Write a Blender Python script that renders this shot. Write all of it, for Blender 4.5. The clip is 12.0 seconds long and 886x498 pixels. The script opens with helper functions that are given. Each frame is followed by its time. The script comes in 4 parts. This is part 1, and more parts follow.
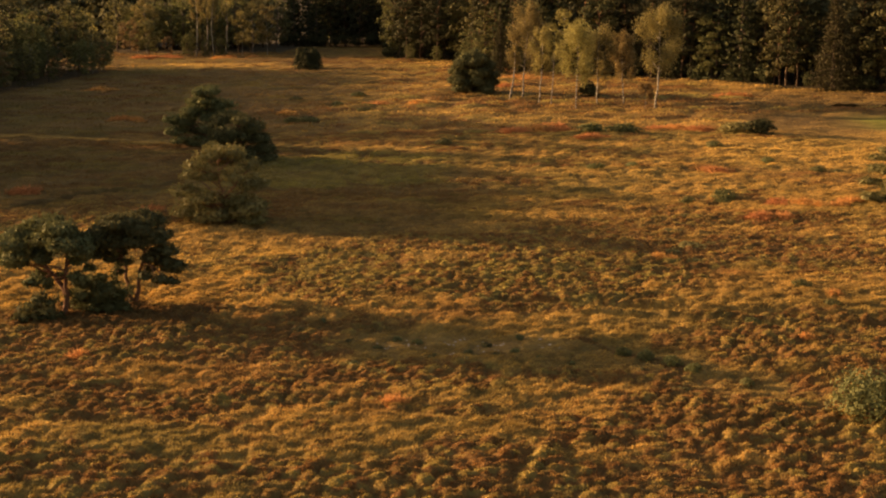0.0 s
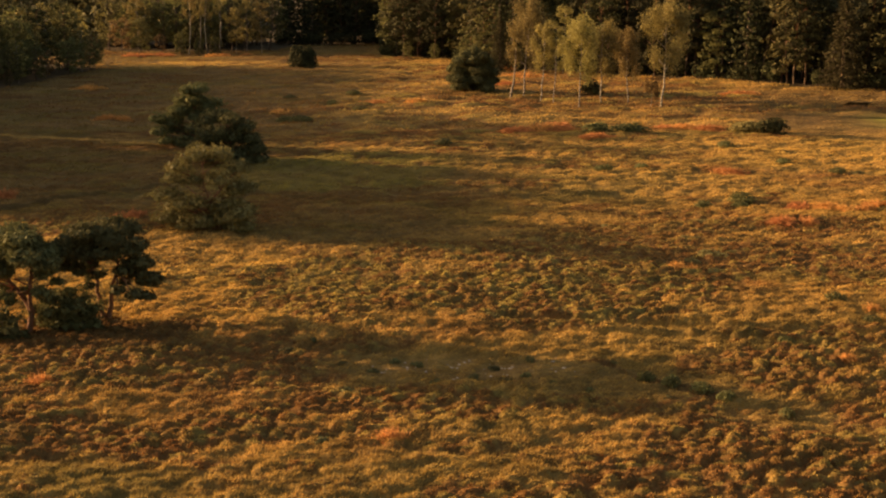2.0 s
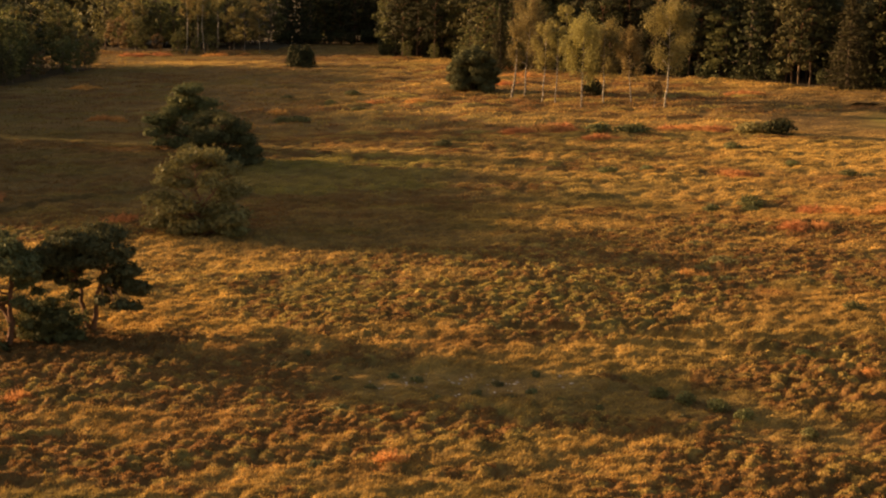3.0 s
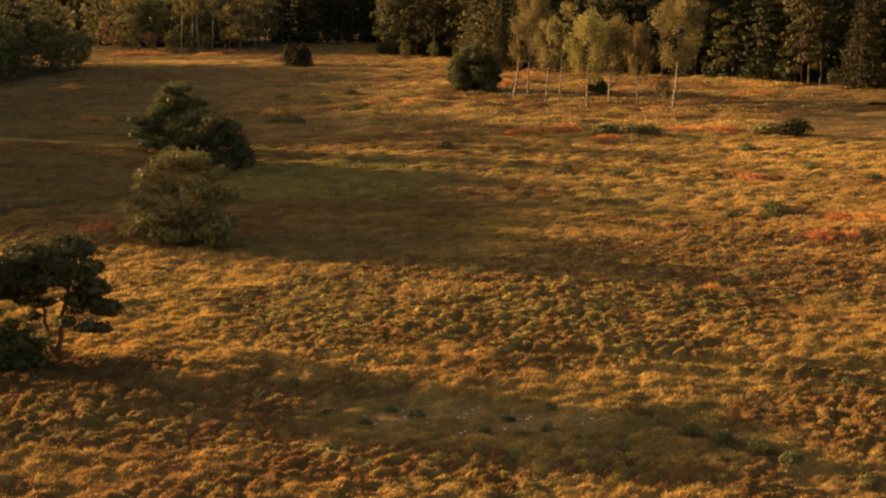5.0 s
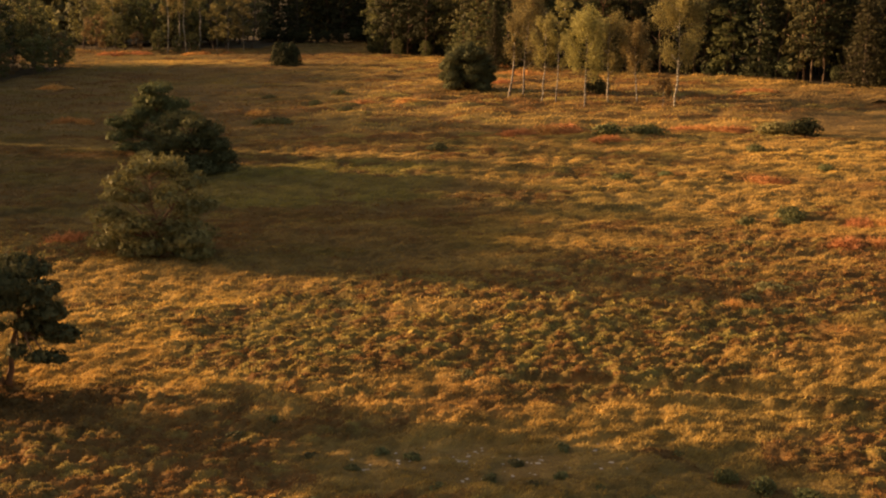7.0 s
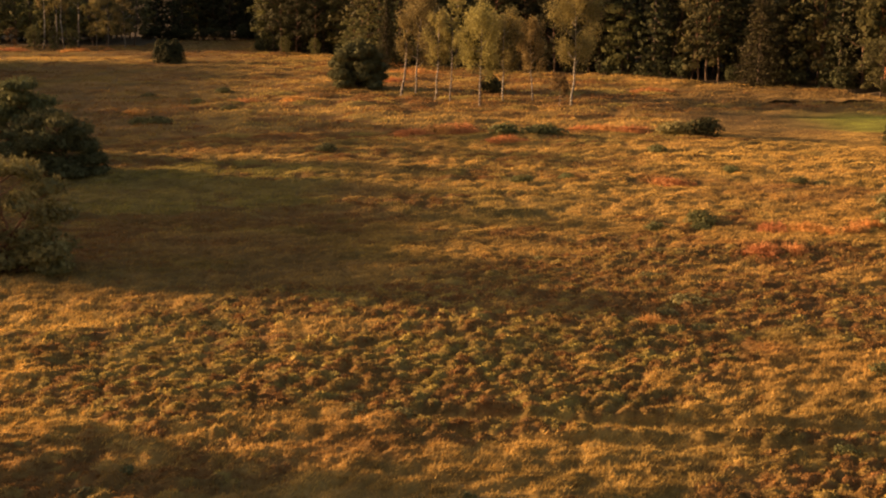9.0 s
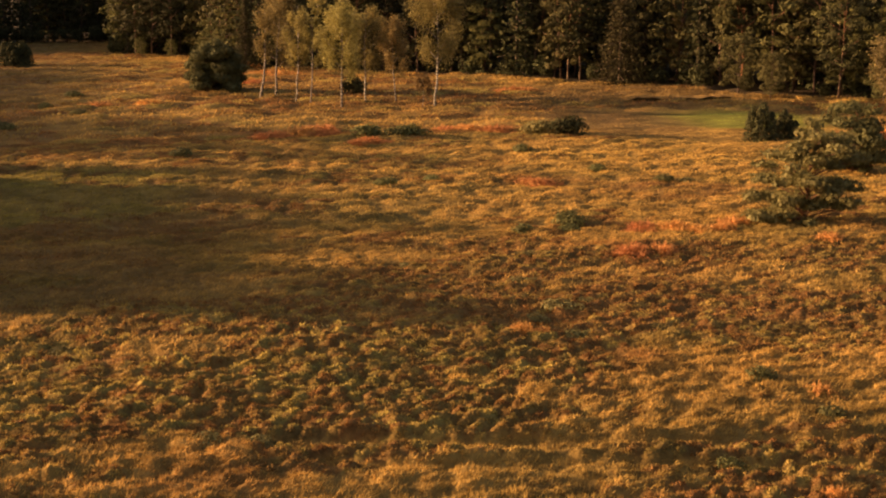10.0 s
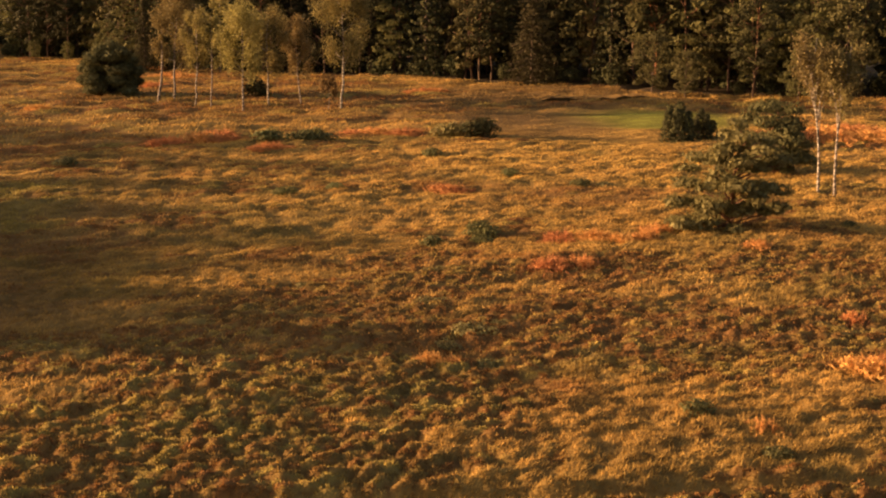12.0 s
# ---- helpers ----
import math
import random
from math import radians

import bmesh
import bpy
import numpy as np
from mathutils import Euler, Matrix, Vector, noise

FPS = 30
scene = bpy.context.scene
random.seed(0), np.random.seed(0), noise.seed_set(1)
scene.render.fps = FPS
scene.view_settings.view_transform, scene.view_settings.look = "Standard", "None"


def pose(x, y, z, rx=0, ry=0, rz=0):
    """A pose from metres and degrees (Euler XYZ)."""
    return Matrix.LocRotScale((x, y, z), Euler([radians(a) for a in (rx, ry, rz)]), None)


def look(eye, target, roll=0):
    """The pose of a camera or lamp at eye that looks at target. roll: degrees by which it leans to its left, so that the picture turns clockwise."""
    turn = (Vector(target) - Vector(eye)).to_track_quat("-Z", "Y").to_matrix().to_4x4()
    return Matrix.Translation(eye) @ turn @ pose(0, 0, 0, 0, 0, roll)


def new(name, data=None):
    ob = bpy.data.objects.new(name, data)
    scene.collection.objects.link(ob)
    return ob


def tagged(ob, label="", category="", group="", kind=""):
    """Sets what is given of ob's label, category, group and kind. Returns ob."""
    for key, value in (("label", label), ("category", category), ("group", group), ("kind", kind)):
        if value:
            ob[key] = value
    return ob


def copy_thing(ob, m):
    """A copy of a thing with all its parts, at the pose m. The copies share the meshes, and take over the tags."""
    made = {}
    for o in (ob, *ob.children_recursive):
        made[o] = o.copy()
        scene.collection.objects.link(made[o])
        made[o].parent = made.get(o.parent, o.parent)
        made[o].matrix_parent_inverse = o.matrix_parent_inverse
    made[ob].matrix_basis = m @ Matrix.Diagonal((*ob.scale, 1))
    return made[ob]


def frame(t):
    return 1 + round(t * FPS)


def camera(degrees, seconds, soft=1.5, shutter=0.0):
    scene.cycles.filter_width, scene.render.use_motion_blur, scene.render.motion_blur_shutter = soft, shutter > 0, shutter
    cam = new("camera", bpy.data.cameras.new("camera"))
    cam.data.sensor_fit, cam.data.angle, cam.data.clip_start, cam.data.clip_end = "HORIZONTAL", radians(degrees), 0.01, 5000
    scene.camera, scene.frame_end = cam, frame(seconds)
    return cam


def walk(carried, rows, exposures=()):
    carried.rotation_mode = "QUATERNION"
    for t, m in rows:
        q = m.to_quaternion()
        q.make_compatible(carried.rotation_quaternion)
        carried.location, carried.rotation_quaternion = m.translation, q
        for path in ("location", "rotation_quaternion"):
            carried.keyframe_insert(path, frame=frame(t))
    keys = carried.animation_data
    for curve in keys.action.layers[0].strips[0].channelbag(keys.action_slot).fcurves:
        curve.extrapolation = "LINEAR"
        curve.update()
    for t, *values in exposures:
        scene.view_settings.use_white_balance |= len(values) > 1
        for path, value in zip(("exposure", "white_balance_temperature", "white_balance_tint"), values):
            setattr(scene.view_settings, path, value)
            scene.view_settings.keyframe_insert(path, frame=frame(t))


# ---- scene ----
cam = camera(39.6, 12.0, soft=2.05)
PATH = [
    (0, (0.029, 0.122, 14.964), (0.014, 2.078, 14.548), -0.2),
    (0.5, (-0.029, 1.398, 14.804), (-0.043, 3.354, 14.388), -0.2),
    (1, (-0.1, 2.711, 14.632), (-0.112, 4.668, 14.216), -0.2),
    (1.5, (-0.177, 4.01, 14.518), (-0.187, 5.966, 14.101), -0.2),
    (2, (-0.226, 5.278, 14.405), (-0.236, 7.234, 13.988), -0.2),
    (2.5, (-0.264, 6.527, 14.289), (-0.273, 8.483, 13.872), -0.2),
    (3, (-0.295, 7.785, 14.205), (-0.304, 9.741, 13.788), -0.2),
    (5, (-0.477, 12.93, 13.697), (-0.484, 14.886, 13.28), -0.2),
    (5.5, (-0.536, 14.171, 13.599), (-0.541, 16.127, 13.181), -0.2),
    (6, (-0.6, 15.346, 13.509), (-0.605, 17.302, 13.091), -0.2),
    (6.5, (-0.66, 16.61, 13.362), (-0.665, 18.566, 12.945), -0.2),
    (6.7, (-0.654, 17.13, 13.317), (-0.658, 19.086, 12.9), -0.3),
    (8.5, (-0.591, 21.878, 12.735), (-0.467, 23.83, 12.317), 0.2),
    (9, (-0.403, 23.157, 12.601), (-0.224, 25.105, 12.184), 0.2),
    (9.5, (-0.139, 24.429, 12.463), (0.146, 26.365, 12.048), 0.0),
    (10, (0.137, 25.663, 12.341), (0.528, 27.58, 11.926), 0.1),
    (10.5, (0.508, 26.836, 12.201), (0.989, 28.733, 11.787), 0.0),
    (11, (0.929, 28.012, 12.101), (1.416, 29.907, 11.687), 0.0),
    (11.5, (1.327, 29.163, 12.022), (1.826, 31.055, 11.609), 0.0),
    (12, (1.754, 30.337, 11.956), (2.278, 32.223, 11.543), -0.1),
]
# golden white balance, a little redder towards the end
STOPS, KELVIN = 1.43, 7850
walk(cam, [(t, look(eye, target, roll)) for t, eye, target, roll in PATH],
     exposures=[(0, STOPS, KELVIN, 18), (6.5, STOPS, KELVIN, 18), (9, STOPS, KELVIN, 25), (12, STOPS, KELVIN, 29)])

# ---- sky and sun: a low evening sun from the west ----
SUN_AZ, SUN_EL = -70.0, 9.6          # degrees from +y towards -x; degrees above the horizon
world = bpy.data.worlds.new("evening_sky")
scene.world = world
world.use_nodes = True
wn = world.node_tree.nodes
sky = wn.new("ShaderNodeTexSky")
sky.sky_type, sky.sun_disc = "NISHITA", False
sky.sun_elevation, sky.sun_rotation = radians(SUN_EL), radians(SUN_AZ)
sky.air_density, sky.dust_density, sky.ozone_density = 1.1, 4.0, 0.5
world.node_tree.links.new(sky.outputs[0], wn["Background"].inputs[0])
wn["Background"].inputs[1].default_value = 0.081
sun_dir = Vector((math.sin(radians(SUN_AZ)) * math.cos(radians(SUN_EL)),
                  math.cos(radians(SUN_AZ)) * math.cos(radians(SUN_EL)), math.sin(radians(SUN_EL))))
sun = new("sun", bpy.data.lights.new("sun", "SUN"))
sun.data.energy, sun.data.angle, sun.data.color = 5.0, radians(0.6), (1.0, 0.68, 0.38)
sun.matrix_world = look(sun_dir * 300, (0, 0, 0))

# ---- materials ----


def material(name, colour, rough=0.85, translucent=0.0, vary=0.35, attr=None, scale=3.0, bump=0.0, spec=0.2, island=True, dark=None):
    """Colour, varied by two scales of noise and, for leaves, from leaf to leaf."""
    m = bpy.data.materials.new(name)
    m.use_nodes = True
    nt, nd = m.node_tree, m.node_tree.nodes
    bsdf, out = nd["Principled BSDF"], nd["Material Output"]
    tc = nd.new("ShaderNodeTexCoord")
    n1, n2 = nd.new("ShaderNodeTexNoise"), nd.new("ShaderNodeTexNoise")
    n1.inputs["Scale"].default_value, n2.inputs["Scale"].default_value = scale * 0.12, scale
    n1.inputs["Detail"].default_value, n2.inputs["Detail"].default_value = 3, 5
    for n in (n1, n2):
        nt.links.new(tc.outputs["Object"], n.inputs["Vector"])
    add = nd.new("ShaderNodeMath")
    add.operation = "ADD"
    nt.links.new(n1.outputs["Fac"], add.inputs[0])
    nt.links.new(n2.outputs["Fac"], add.inputs[1])
    last = add.outputs[0]
    if island:
        geo = nd.new("ShaderNodeNewGeometry")
        a2 = nd.new("ShaderNodeMath")
        a2.operation = "MULTIPLY_ADD"
        a2.inputs[1].default_value = 0.9
        nt.links.new(geo.outputs["Random Per Island"], a2.inputs[0])
        nt.links.new(last, a2.inputs[2])
        last = a2.outputs[0]
    mr = nd.new("ShaderNodeMapRange")
    mr.inputs["From Min"].default_value, mr.inputs["From Max"].default_value = (0.6, 1.9) if island else (0.6, 1.4)
    mr.inputs["To Min"].default_value, mr.inputs["To Max"].default_value = 1 - vary, 1 + vary
    nt.links.new(last, mr.inputs["Value"])
    mul = nd.new("ShaderNodeVectorMath")
    mul.operation = "SCALE"
    if attr:
        at = nd.new("ShaderNodeAttribute")
        at.attribute_name = attr
        nt.links.new(at.outputs["Color"], mul.inputs[0])
    else:
        info = nd.new("ShaderNodeObjectInfo")
        hs = nd.new("ShaderNodeHueSaturation")
        hs.inputs["Color"].default_value = (*colour, 1)
        hr, vr = nd.new("ShaderNodeMapRange"), nd.new("ShaderNodeMapRange")
        hr.inputs["To Min"].default_value, hr.inputs["To Max"].default_value = 0.485, 0.515
        vr.inputs["To Min"].default_value, vr.inputs["To Max"].default_value = 0.82, 1.18
        nt.links.new(info.outputs["Random"], hr.inputs["Value"])
        nt.links.new(info.outputs["Random"], vr.inputs["Value"])
        nt.links.new(hr.outputs[0], hs.inputs["Hue"])
        nt.links.new(vr.outputs[0], hs.inputs["Value"])
        nt.links.new(hs.outputs[0], mul.inputs[0])
    nt.links.new(mr.outputs[0], mul.inputs["Scale"])
    nt.links.new(mul.outputs[0], bsdf.inputs["Base Color"])
    bsdf.inputs["Roughness"].default_value = rough
    bsdf.inputs["Specular IOR Level"].default_value = spec
    if bump:
        b = nd.new("ShaderNodeBump")
        b.inputs["Strength"].default_value, b.inputs["Distance"].default_value = bump, 0.08
        nt.links.new(n2.outputs["Fac"], b.inputs["Height"])
        nt.links.new(b.outputs[0], bsdf.inputs["Normal"])
    if translucent:
        tr, mx = nd.new("ShaderNodeBsdfTranslucent"), nd.new("ShaderNodeMixShader")
        mx.inputs[0].default_value = translucent
        nt.links.new(mul.outputs[0], tr.inputs["Color"])
        nt.links.new(bsdf.outputs[0], mx.inputs[1])
        nt.links.new(tr.outputs[0], mx.inputs[2])
        nt.links.new(mx.outputs[0], out.inputs["Surface"])
    return m


def birch_bark(name, pale=(0.36, 0.315, 0.255)):
    """White bark with dark horizontal marks and a dark foot."""
    m = material(name, pale, 0.7, vary=0.18, scale=6, island=False)
    nt, nd = m.node_tree, m.node_tree.nodes
    tc, mp, n = nd.new("ShaderNodeTexCoord"), nd.new("ShaderNodeMapping"), nd.new("ShaderNodeTexNoise")
    mp.inputs["Scale"].default_value = (2.0, 2.0, 7.0)
    n.inputs["Scale"].default_value = 1.3
    nt.links.new(tc.outputs["Object"], mp.inputs["Vector"])
    nt.links.new(mp.outputs[0], n.inputs["Vector"])
    r = nd.new("ShaderNodeValToRGB")
    r.color_ramp.elements[0].position, r.color_ramp.elements[1].position = 0.46, 0.58
    r.color_ramp.elements[0].color, r.color_ramp.elements[1].color = (0.10, 0.085, 0.07, 1), (1, 1, 1, 1)
    nt.links.new(n.outputs["Fac"], r.inputs[0])
    mix = nd.new("ShaderNodeMix")
    mix.data_type, mix.blend_type = "RGBA", "MULTIPLY"
    mix.inputs[0].default_value = 0.85
    bsdf = nd["Principled BSDF"]
    src = bsdf.inputs["Base Color"].links[0].from_socket
    nt.links.new(src, mix.inputs[6])
    nt.links.new(r.outputs[0], mix.inputs[7])
    nt.links.new(mix.outputs[2], bsdf.inputs["Base Color"])
    return m


GROUND = material("heath_soil", (0, 0, 0), 0.95, vary=0.30, attr="tint", scale=5.0, bump=1.0, spec=0.05, island=False)
PLANTS = material("heath_plants", (0, 0, 0), 0.8, 0.30, vary=0.10, attr="tint", scale=1.2, spec=0.15)
PINE_LEAF = material("pine_needles", (0.100, 0.100, 0.043), 0.8, 0.22, vary=0.35, spec=0.1)
YOUNG_LEAF = material("young_pine_needles", (0.170, 0.148, 0.058), 0.7, 0.28, vary=0.45)
GREY_PINE = material("grey_green_needles", (0.150, 0.132, 0.052), 0.7, 0.25, vary=0.45)
JUNIPER_LEAF = material("juniper_needles", (0.048, 0.050, 0.022), 0.85, 0.12, vary=0.4, spec=0.08)
BIRCH_LEAF = material("birch_leaves", (0.182, 0.150, 0.055), 0.7, 0.45, vary=0.45)
RUSSET_LEAF = material("russet_leaves", (0.160, 0.105, 0.045), 0.7, 0.30, vary=0.45)
TAN_TWIG = material("birch_twigs_and_leaves", (0.165, 0.134, 0.052), 0.7, 0.30, vary=0.4)
WOOD_NEEDLE = material("wood_pine_needles", (0.044, 0.043, 0.018), 0.75, 0.12, vary=0.28, spec=0.1)
WOOD_OLIVE = material("wood_olive_needles", (0.092, 0.086, 0.033), 0.75, 0.28, vary=0.28, spec=0.1)
LARCH_LEAF = material("larch_needles", (0.046, 0.041, 0.018), 0.75, 0.25, vary=0.28, spec=0.1)
BROAD_LEAF = material("oak_leaves", (0.098, 0.095, 0.036), 0.75, 0.42, vary=0.28)
SPRUCE_LEAF = material("spruce_needles", (0.040, 0.042, 0.020), 0.9, 0.15, vary=0.35, spec=0.05)
BRACKEN_LEAF = material("dry_bracken", (0.48, 0.228, 0.080), 0.8, 0.30, vary=0.45)
# leaf colour lifted so that the deep wood looks hazy rather than black
DEEP_LEAF = material("deep_wood_leaves", (0.095, 0.085, 0.044), 0.85, 0.15, vary=0.30, spec=0.08)
SHRUB_LEAF = material("shrub_leaves", (0.112, 0.112, 0.042), 0.75, 0.25, vary=0.45)
PINE_BARK = material("pine_bark", (0.175, 0.090, 0.050), 0.9, vary=0.4, scale=8, bump=0.7, island=False)
DARK_BARK = material("dark_bark", (0.105, 0.075, 0.055), 0.9, vary=0.4, scale=8, bump=0.7, island=False)
BIRCH_BARK = birch_bark("birch_bark")


def orange_above(m, colour, z0, z1):
    """Turns bark to another colour between two heights up the trunk."""
    nt, nd = m.node_tree, m.node_tree.nodes
    tc, sep, mr, mix = nd.new("ShaderNodeTexCoord"), nd.new("ShaderNodeSeparateXYZ"), nd.new("ShaderNodeMapRange"), nd.new("ShaderNodeMix")
    mix.data_type = "RGBA"
    mr.inputs["From Min"].default_value, mr.inputs["From Max"].default_value = z0, z1
    nt.links.new(tc.outputs["Object"], sep.inputs[0])
    nt.links.new(sep.outputs[2], mr.inputs["Value"])
    nt.links.new(mr.outputs[0], mix.inputs[0])
    bsdf = nd["Principled BSDF"]
    nt.links.new(bsdf.inputs["Base Color"].links[0].from_socket, mix.inputs[6])
    mix.inputs[7].default_value = (*colour, 1)
    nt.links.new(mix.outputs[2], bsdf.inputs["Base Color"])


PINE_BARK_TALL = material("tall_pine_bark", (0.115, 0.072, 0.048), 0.9, vary=0.4, scale=8, bump=0.7, island=False)
orange_above(PINE_BARK_TALL, (0.170, 0.084, 0.046), 5.0, 10.0)
ORANGE_BARK = material("orange_pine_bark", (0.30, 0.135, 0.062), 0.85, vary=0.35, scale=8, bump=0.5, island=False)
RUSH_LEAF = material("rush_leaves", (0.125, 0.115, 0.045), 0.75, 0.2, vary=0.45)
WHITE_BARK = birch_bark("white_birch_bark", (0.37, 0.325, 0.265))
STONE = material("pale_stone", (0.42, 0.36, 0.29), 0.85, vary=0.35, scale=6, bump=0.4)

# ---- geometry helpers ----
rng = np.random.default_rng(7)


def unit(v):
    return v / np.maximum(np.linalg.norm(v, axis=-1, keepdims=True), 1e-9)


class Geo:
    """Vertices, triangles and, if wanted, a colour per vertex."""

    def __init__(self):
        self.v, self.t, self.c, self.n = [], [], [], 0

    def add(self, v, t, c=None):
        self.v.append(np.asarray(v, float))
        self.t.append(np.asarray(t, int) + self.n)
        if c is not None:
            self.c.append(np.asarray(c, float))
        self.n += len(v)
        return self

    def arrays(self):
        return np.concatenate(self.v), np.concatenate(self.t)

    def mesh(self, name, mat, smooth=False):
        v, t = self.arrays()
        me = bpy.data.meshes.new(name)
        me.vertices.add(len(v))
        me.vertices.foreach_set("co", v.astype(np.float32).ravel())
        me.loops.add(len(t) * 3)
        me.loops.foreach_set("vertex_index", t.astype(np.int32).ravel())
        me.polygons.add(len(t))
        me.polygons.foreach_set("loop_start", np.arange(0, len(t) * 3, 3, dtype=np.int32))
        me.polygons.foreach_set("use_smooth", np.full(len(t), smooth))
        if self.c:
            a = me.attributes.new("tint", "FLOAT_COLOR", "POINT")
            c = np.concatenate(self.c)
            a.data.foreach_set("color", np.concatenate([c, np.ones((len(c), 1))], 1).astype(np.float32).ravel())
        me.materials.append(mat)
        me.update()
        me.validate()
        return me


def part(name, geo, mat, parent, label="", smooth=False):
    ob = new(name, geo.mesh(name, mat, smooth))
    ob.parent = parent
    return tagged(ob, label)


def tube(points, radii, sides=7):
    """A tapered, closed tube along points."""
    p = np.asarray(points, float)
    r = np.asarray(radii, float)
    d = unit(np.gradient(p, axis=0))
    ref = np.where(np.abs(d[:, 2:3]) > 0.9, [[1.0, 0, 0]], [[0, 0, 1.0]])
    a = unit(np.cross(d, ref))
    b = np.cross(d, a)
    ang = np.linspace(0, 2 * np.pi, sides, endpoint=False)
    ring = p[:, None] + r[:, None, None] * (np.cos(ang)[None, :, None] * a[:, None] + np.sin(ang)[None, :, None] * b[:, None])
    v = np.concatenate([ring.reshape(-1, 3), p[:1], p[-1:]])
    t, n = [], len(p)
    for i in range(n - 1):
        for j in range(sides):
            q, k = i * sides + j, i * sides + (j + 1) % sides
            t += [(q, k, k + sides), (q, k + sides, q + sides)]
    for j in range(sides):
        t += [(n * sides, (j + 1) % sides, j), (n * sides + 1, (n - 1) * sides + j, (n - 1) * sides + (j + 1) % sides)]
    return v, np.array(t)


def bent(a, b, r, bow=0.12, n=6, lift=0.0):
    """Points from a to b with a random bow and a lift in the middle."""
    a, b = np.asarray(a, float), np.asarray(b, float)
    s = np.linspace(0, 1, n)[:, None]
    off = r.normal(0, bow * np.linalg.norm(b - a), 3)
    wob = r.normal(0, bow * 0.25 * np.linalg.norm(b - a), (n, 3))
    wob[0] = wob[-1] = 0
    p = a + (b - a) * s + np.sin(s * np.pi) * off + wob
    p[:, 2] += (np.sin(s * np.pi) * lift)[:, 0]
    return p


def blades(base, way, length, width, r):
    """Narrow triangles that rise from base along way."""
    n = len(base)
    side = unit(np.cross(way, r.normal(size=(n, 3)))) * (np.asarray(width) * 0.5).reshape(-1, 1)
    tip = base + way * np.asarray(length).reshape(-1, 1)
    v = np.stack([base - side, base + side, tip], 1).reshape(-1, 3)
    return v, np.arange(3 * n).reshape(-1, 3)


def leaves(c, size, r, up=0.0, out=None):
    """A leaf or leaf spray at each centre: a small lozenge, folded along its middle, facing out where that is given."""
    n = len(c)
    a = unit(r.normal(size=(n, 3)))
    nrm = unit(r.normal(size=(n, 3)) * (1.0 if out is None else 0.36) + (0 if out is None else out) + np.array([0, 0, up]))
    b = unit(np.cross(nrm, a))
    a = np.cross(b, nrm)
    s = size * r.uniform(0.6, 1.4, (n, 1))
    v = np.stack([c - a * s * 0.6, c + b * s * 0.33 + nrm * s * 0.08, c + a * s * 0.6, c - b * s * 0.33 + nrm * s * 0.08], 1).reshape(-1, 3)
    q = np.arange(n)[:, None] * 4
    return v, np.concatenate([q + [[0, 1, 2]], q + [[0, 2, 3]]])


def lumpy(r, n, c, rad, lumps=6, under=0.55):
    """Points over a lumpy clump of foliage, flatter below, and the way out at each."""
    d = unit(r.normal(size=(n, 3)))
    knob = unit(r.normal(size=(lumps, 3)) + [0, 0, 0.5])
    swell = np.clip(d @ knob.T, 0, 1).max(1) ** 5
    k = (0.70 + 0.36 * swell) * (1 - 0.30 * r.random(n) ** 3)
    q = d * k[:, None] * np.asarray(rad, float)
    q[:, 2] *= np.where(q[:, 2] < 0, under, 1.0)
    return np.asarray(c) + q, d


def clump(geo, r, c, rad, n, leaf, under=0.55):
    pts, out = lumpy(r, n, c, rad, 6, under)
    keep = pts[:, 2] > 0.08
    geo.add(*leaves(pts[keep], leaf, r, 0.15, out[keep]))


def in_lobe(r, n, c, rad, inner=0.55):
    """Points in the outer part of an ellipsoid."""
    d = unit(r.normal(size=(n, 3)))
    return np.asarray(c) + d * (inner + (1 - inner) * r.random((n, 1)) ** 0.6) * np.asarray(rad), d


def tufts(geo, r, pts, out, length, width, k=6):
    """Needle tufts: k blades from each point, outwards and up."""
    n = len(pts)
    way = unit(np.repeat(out, k, 0) * 0.6 + r.normal(0, 0.75, (n * k, 3)) + [0, 0, 0.35])
    base = np.repeat(pts, k, 0)
    geo.add(*blades(base, way, length * r.uniform(0.6, 1.3, n * k), width * r.uniform(0.7, 1.3, n * k), r))


def lattice(ix, iy, seed):
    h = (ix * 374761393 + iy * 668265263 + seed * 1442695041) & 0x7FFFFFFF
    h = ((h ^ (h >> 13)) * 1274126177) & 0x7FFFFFFF
    return ((h ^ (h >> 16)) & 0xFFFF) / 65535.0


def field(x, y, size, seed=0, octaves=3):
    """Smooth noise over the plan, 0 to 1, with features of about that many metres."""
    total, amp, norm = 0.0, 1.0, 0.0
    x, y = np.asarray(x, float), np.asarray(y, float)
    for o in range(octaves):
        u, w = x / size + 31.7 * o, y / size - 17.3 * o
        i, j = np.floor(u).astype(np.int64), np.floor(w).astype(np.int64)
        fu, fw = u - i, w - j
        fu, fw = fu * fu * (3 - 2 * fu), fw * fw * (3 - 2 * fw)
        s = seed + 13 * o
        total = total + amp * ((lattice(i, j, s) * (1 - fu) + lattice(i + 1, j, s) * fu) * (1 - fw)
                               + (lattice(i, j + 1, s) * (1 - fu) + lattice(i + 1, j + 1, s) * fu) * fw)
        norm += amp
        amp, size = amp * 0.5, size * 0.5
    return total / norm


def step(a, b, x):
    s = np.clip((x - a) / (b - a), 0, 1)
    return s * s * (3 - 2 * s)


def spot(x, y, cx, cy, rx, ry, soft=0.35, ragged=0.5):
    """1 inside an ellipse with a ragged edge, 0 outside."""
    d = np.hypot((x - cx) / rx, (y - cy) / ry) + (field(x, y, min(rx, ry), 91) - 0.5) * ragged
    return 1 - step(1 - soft, 1 + soft, d)


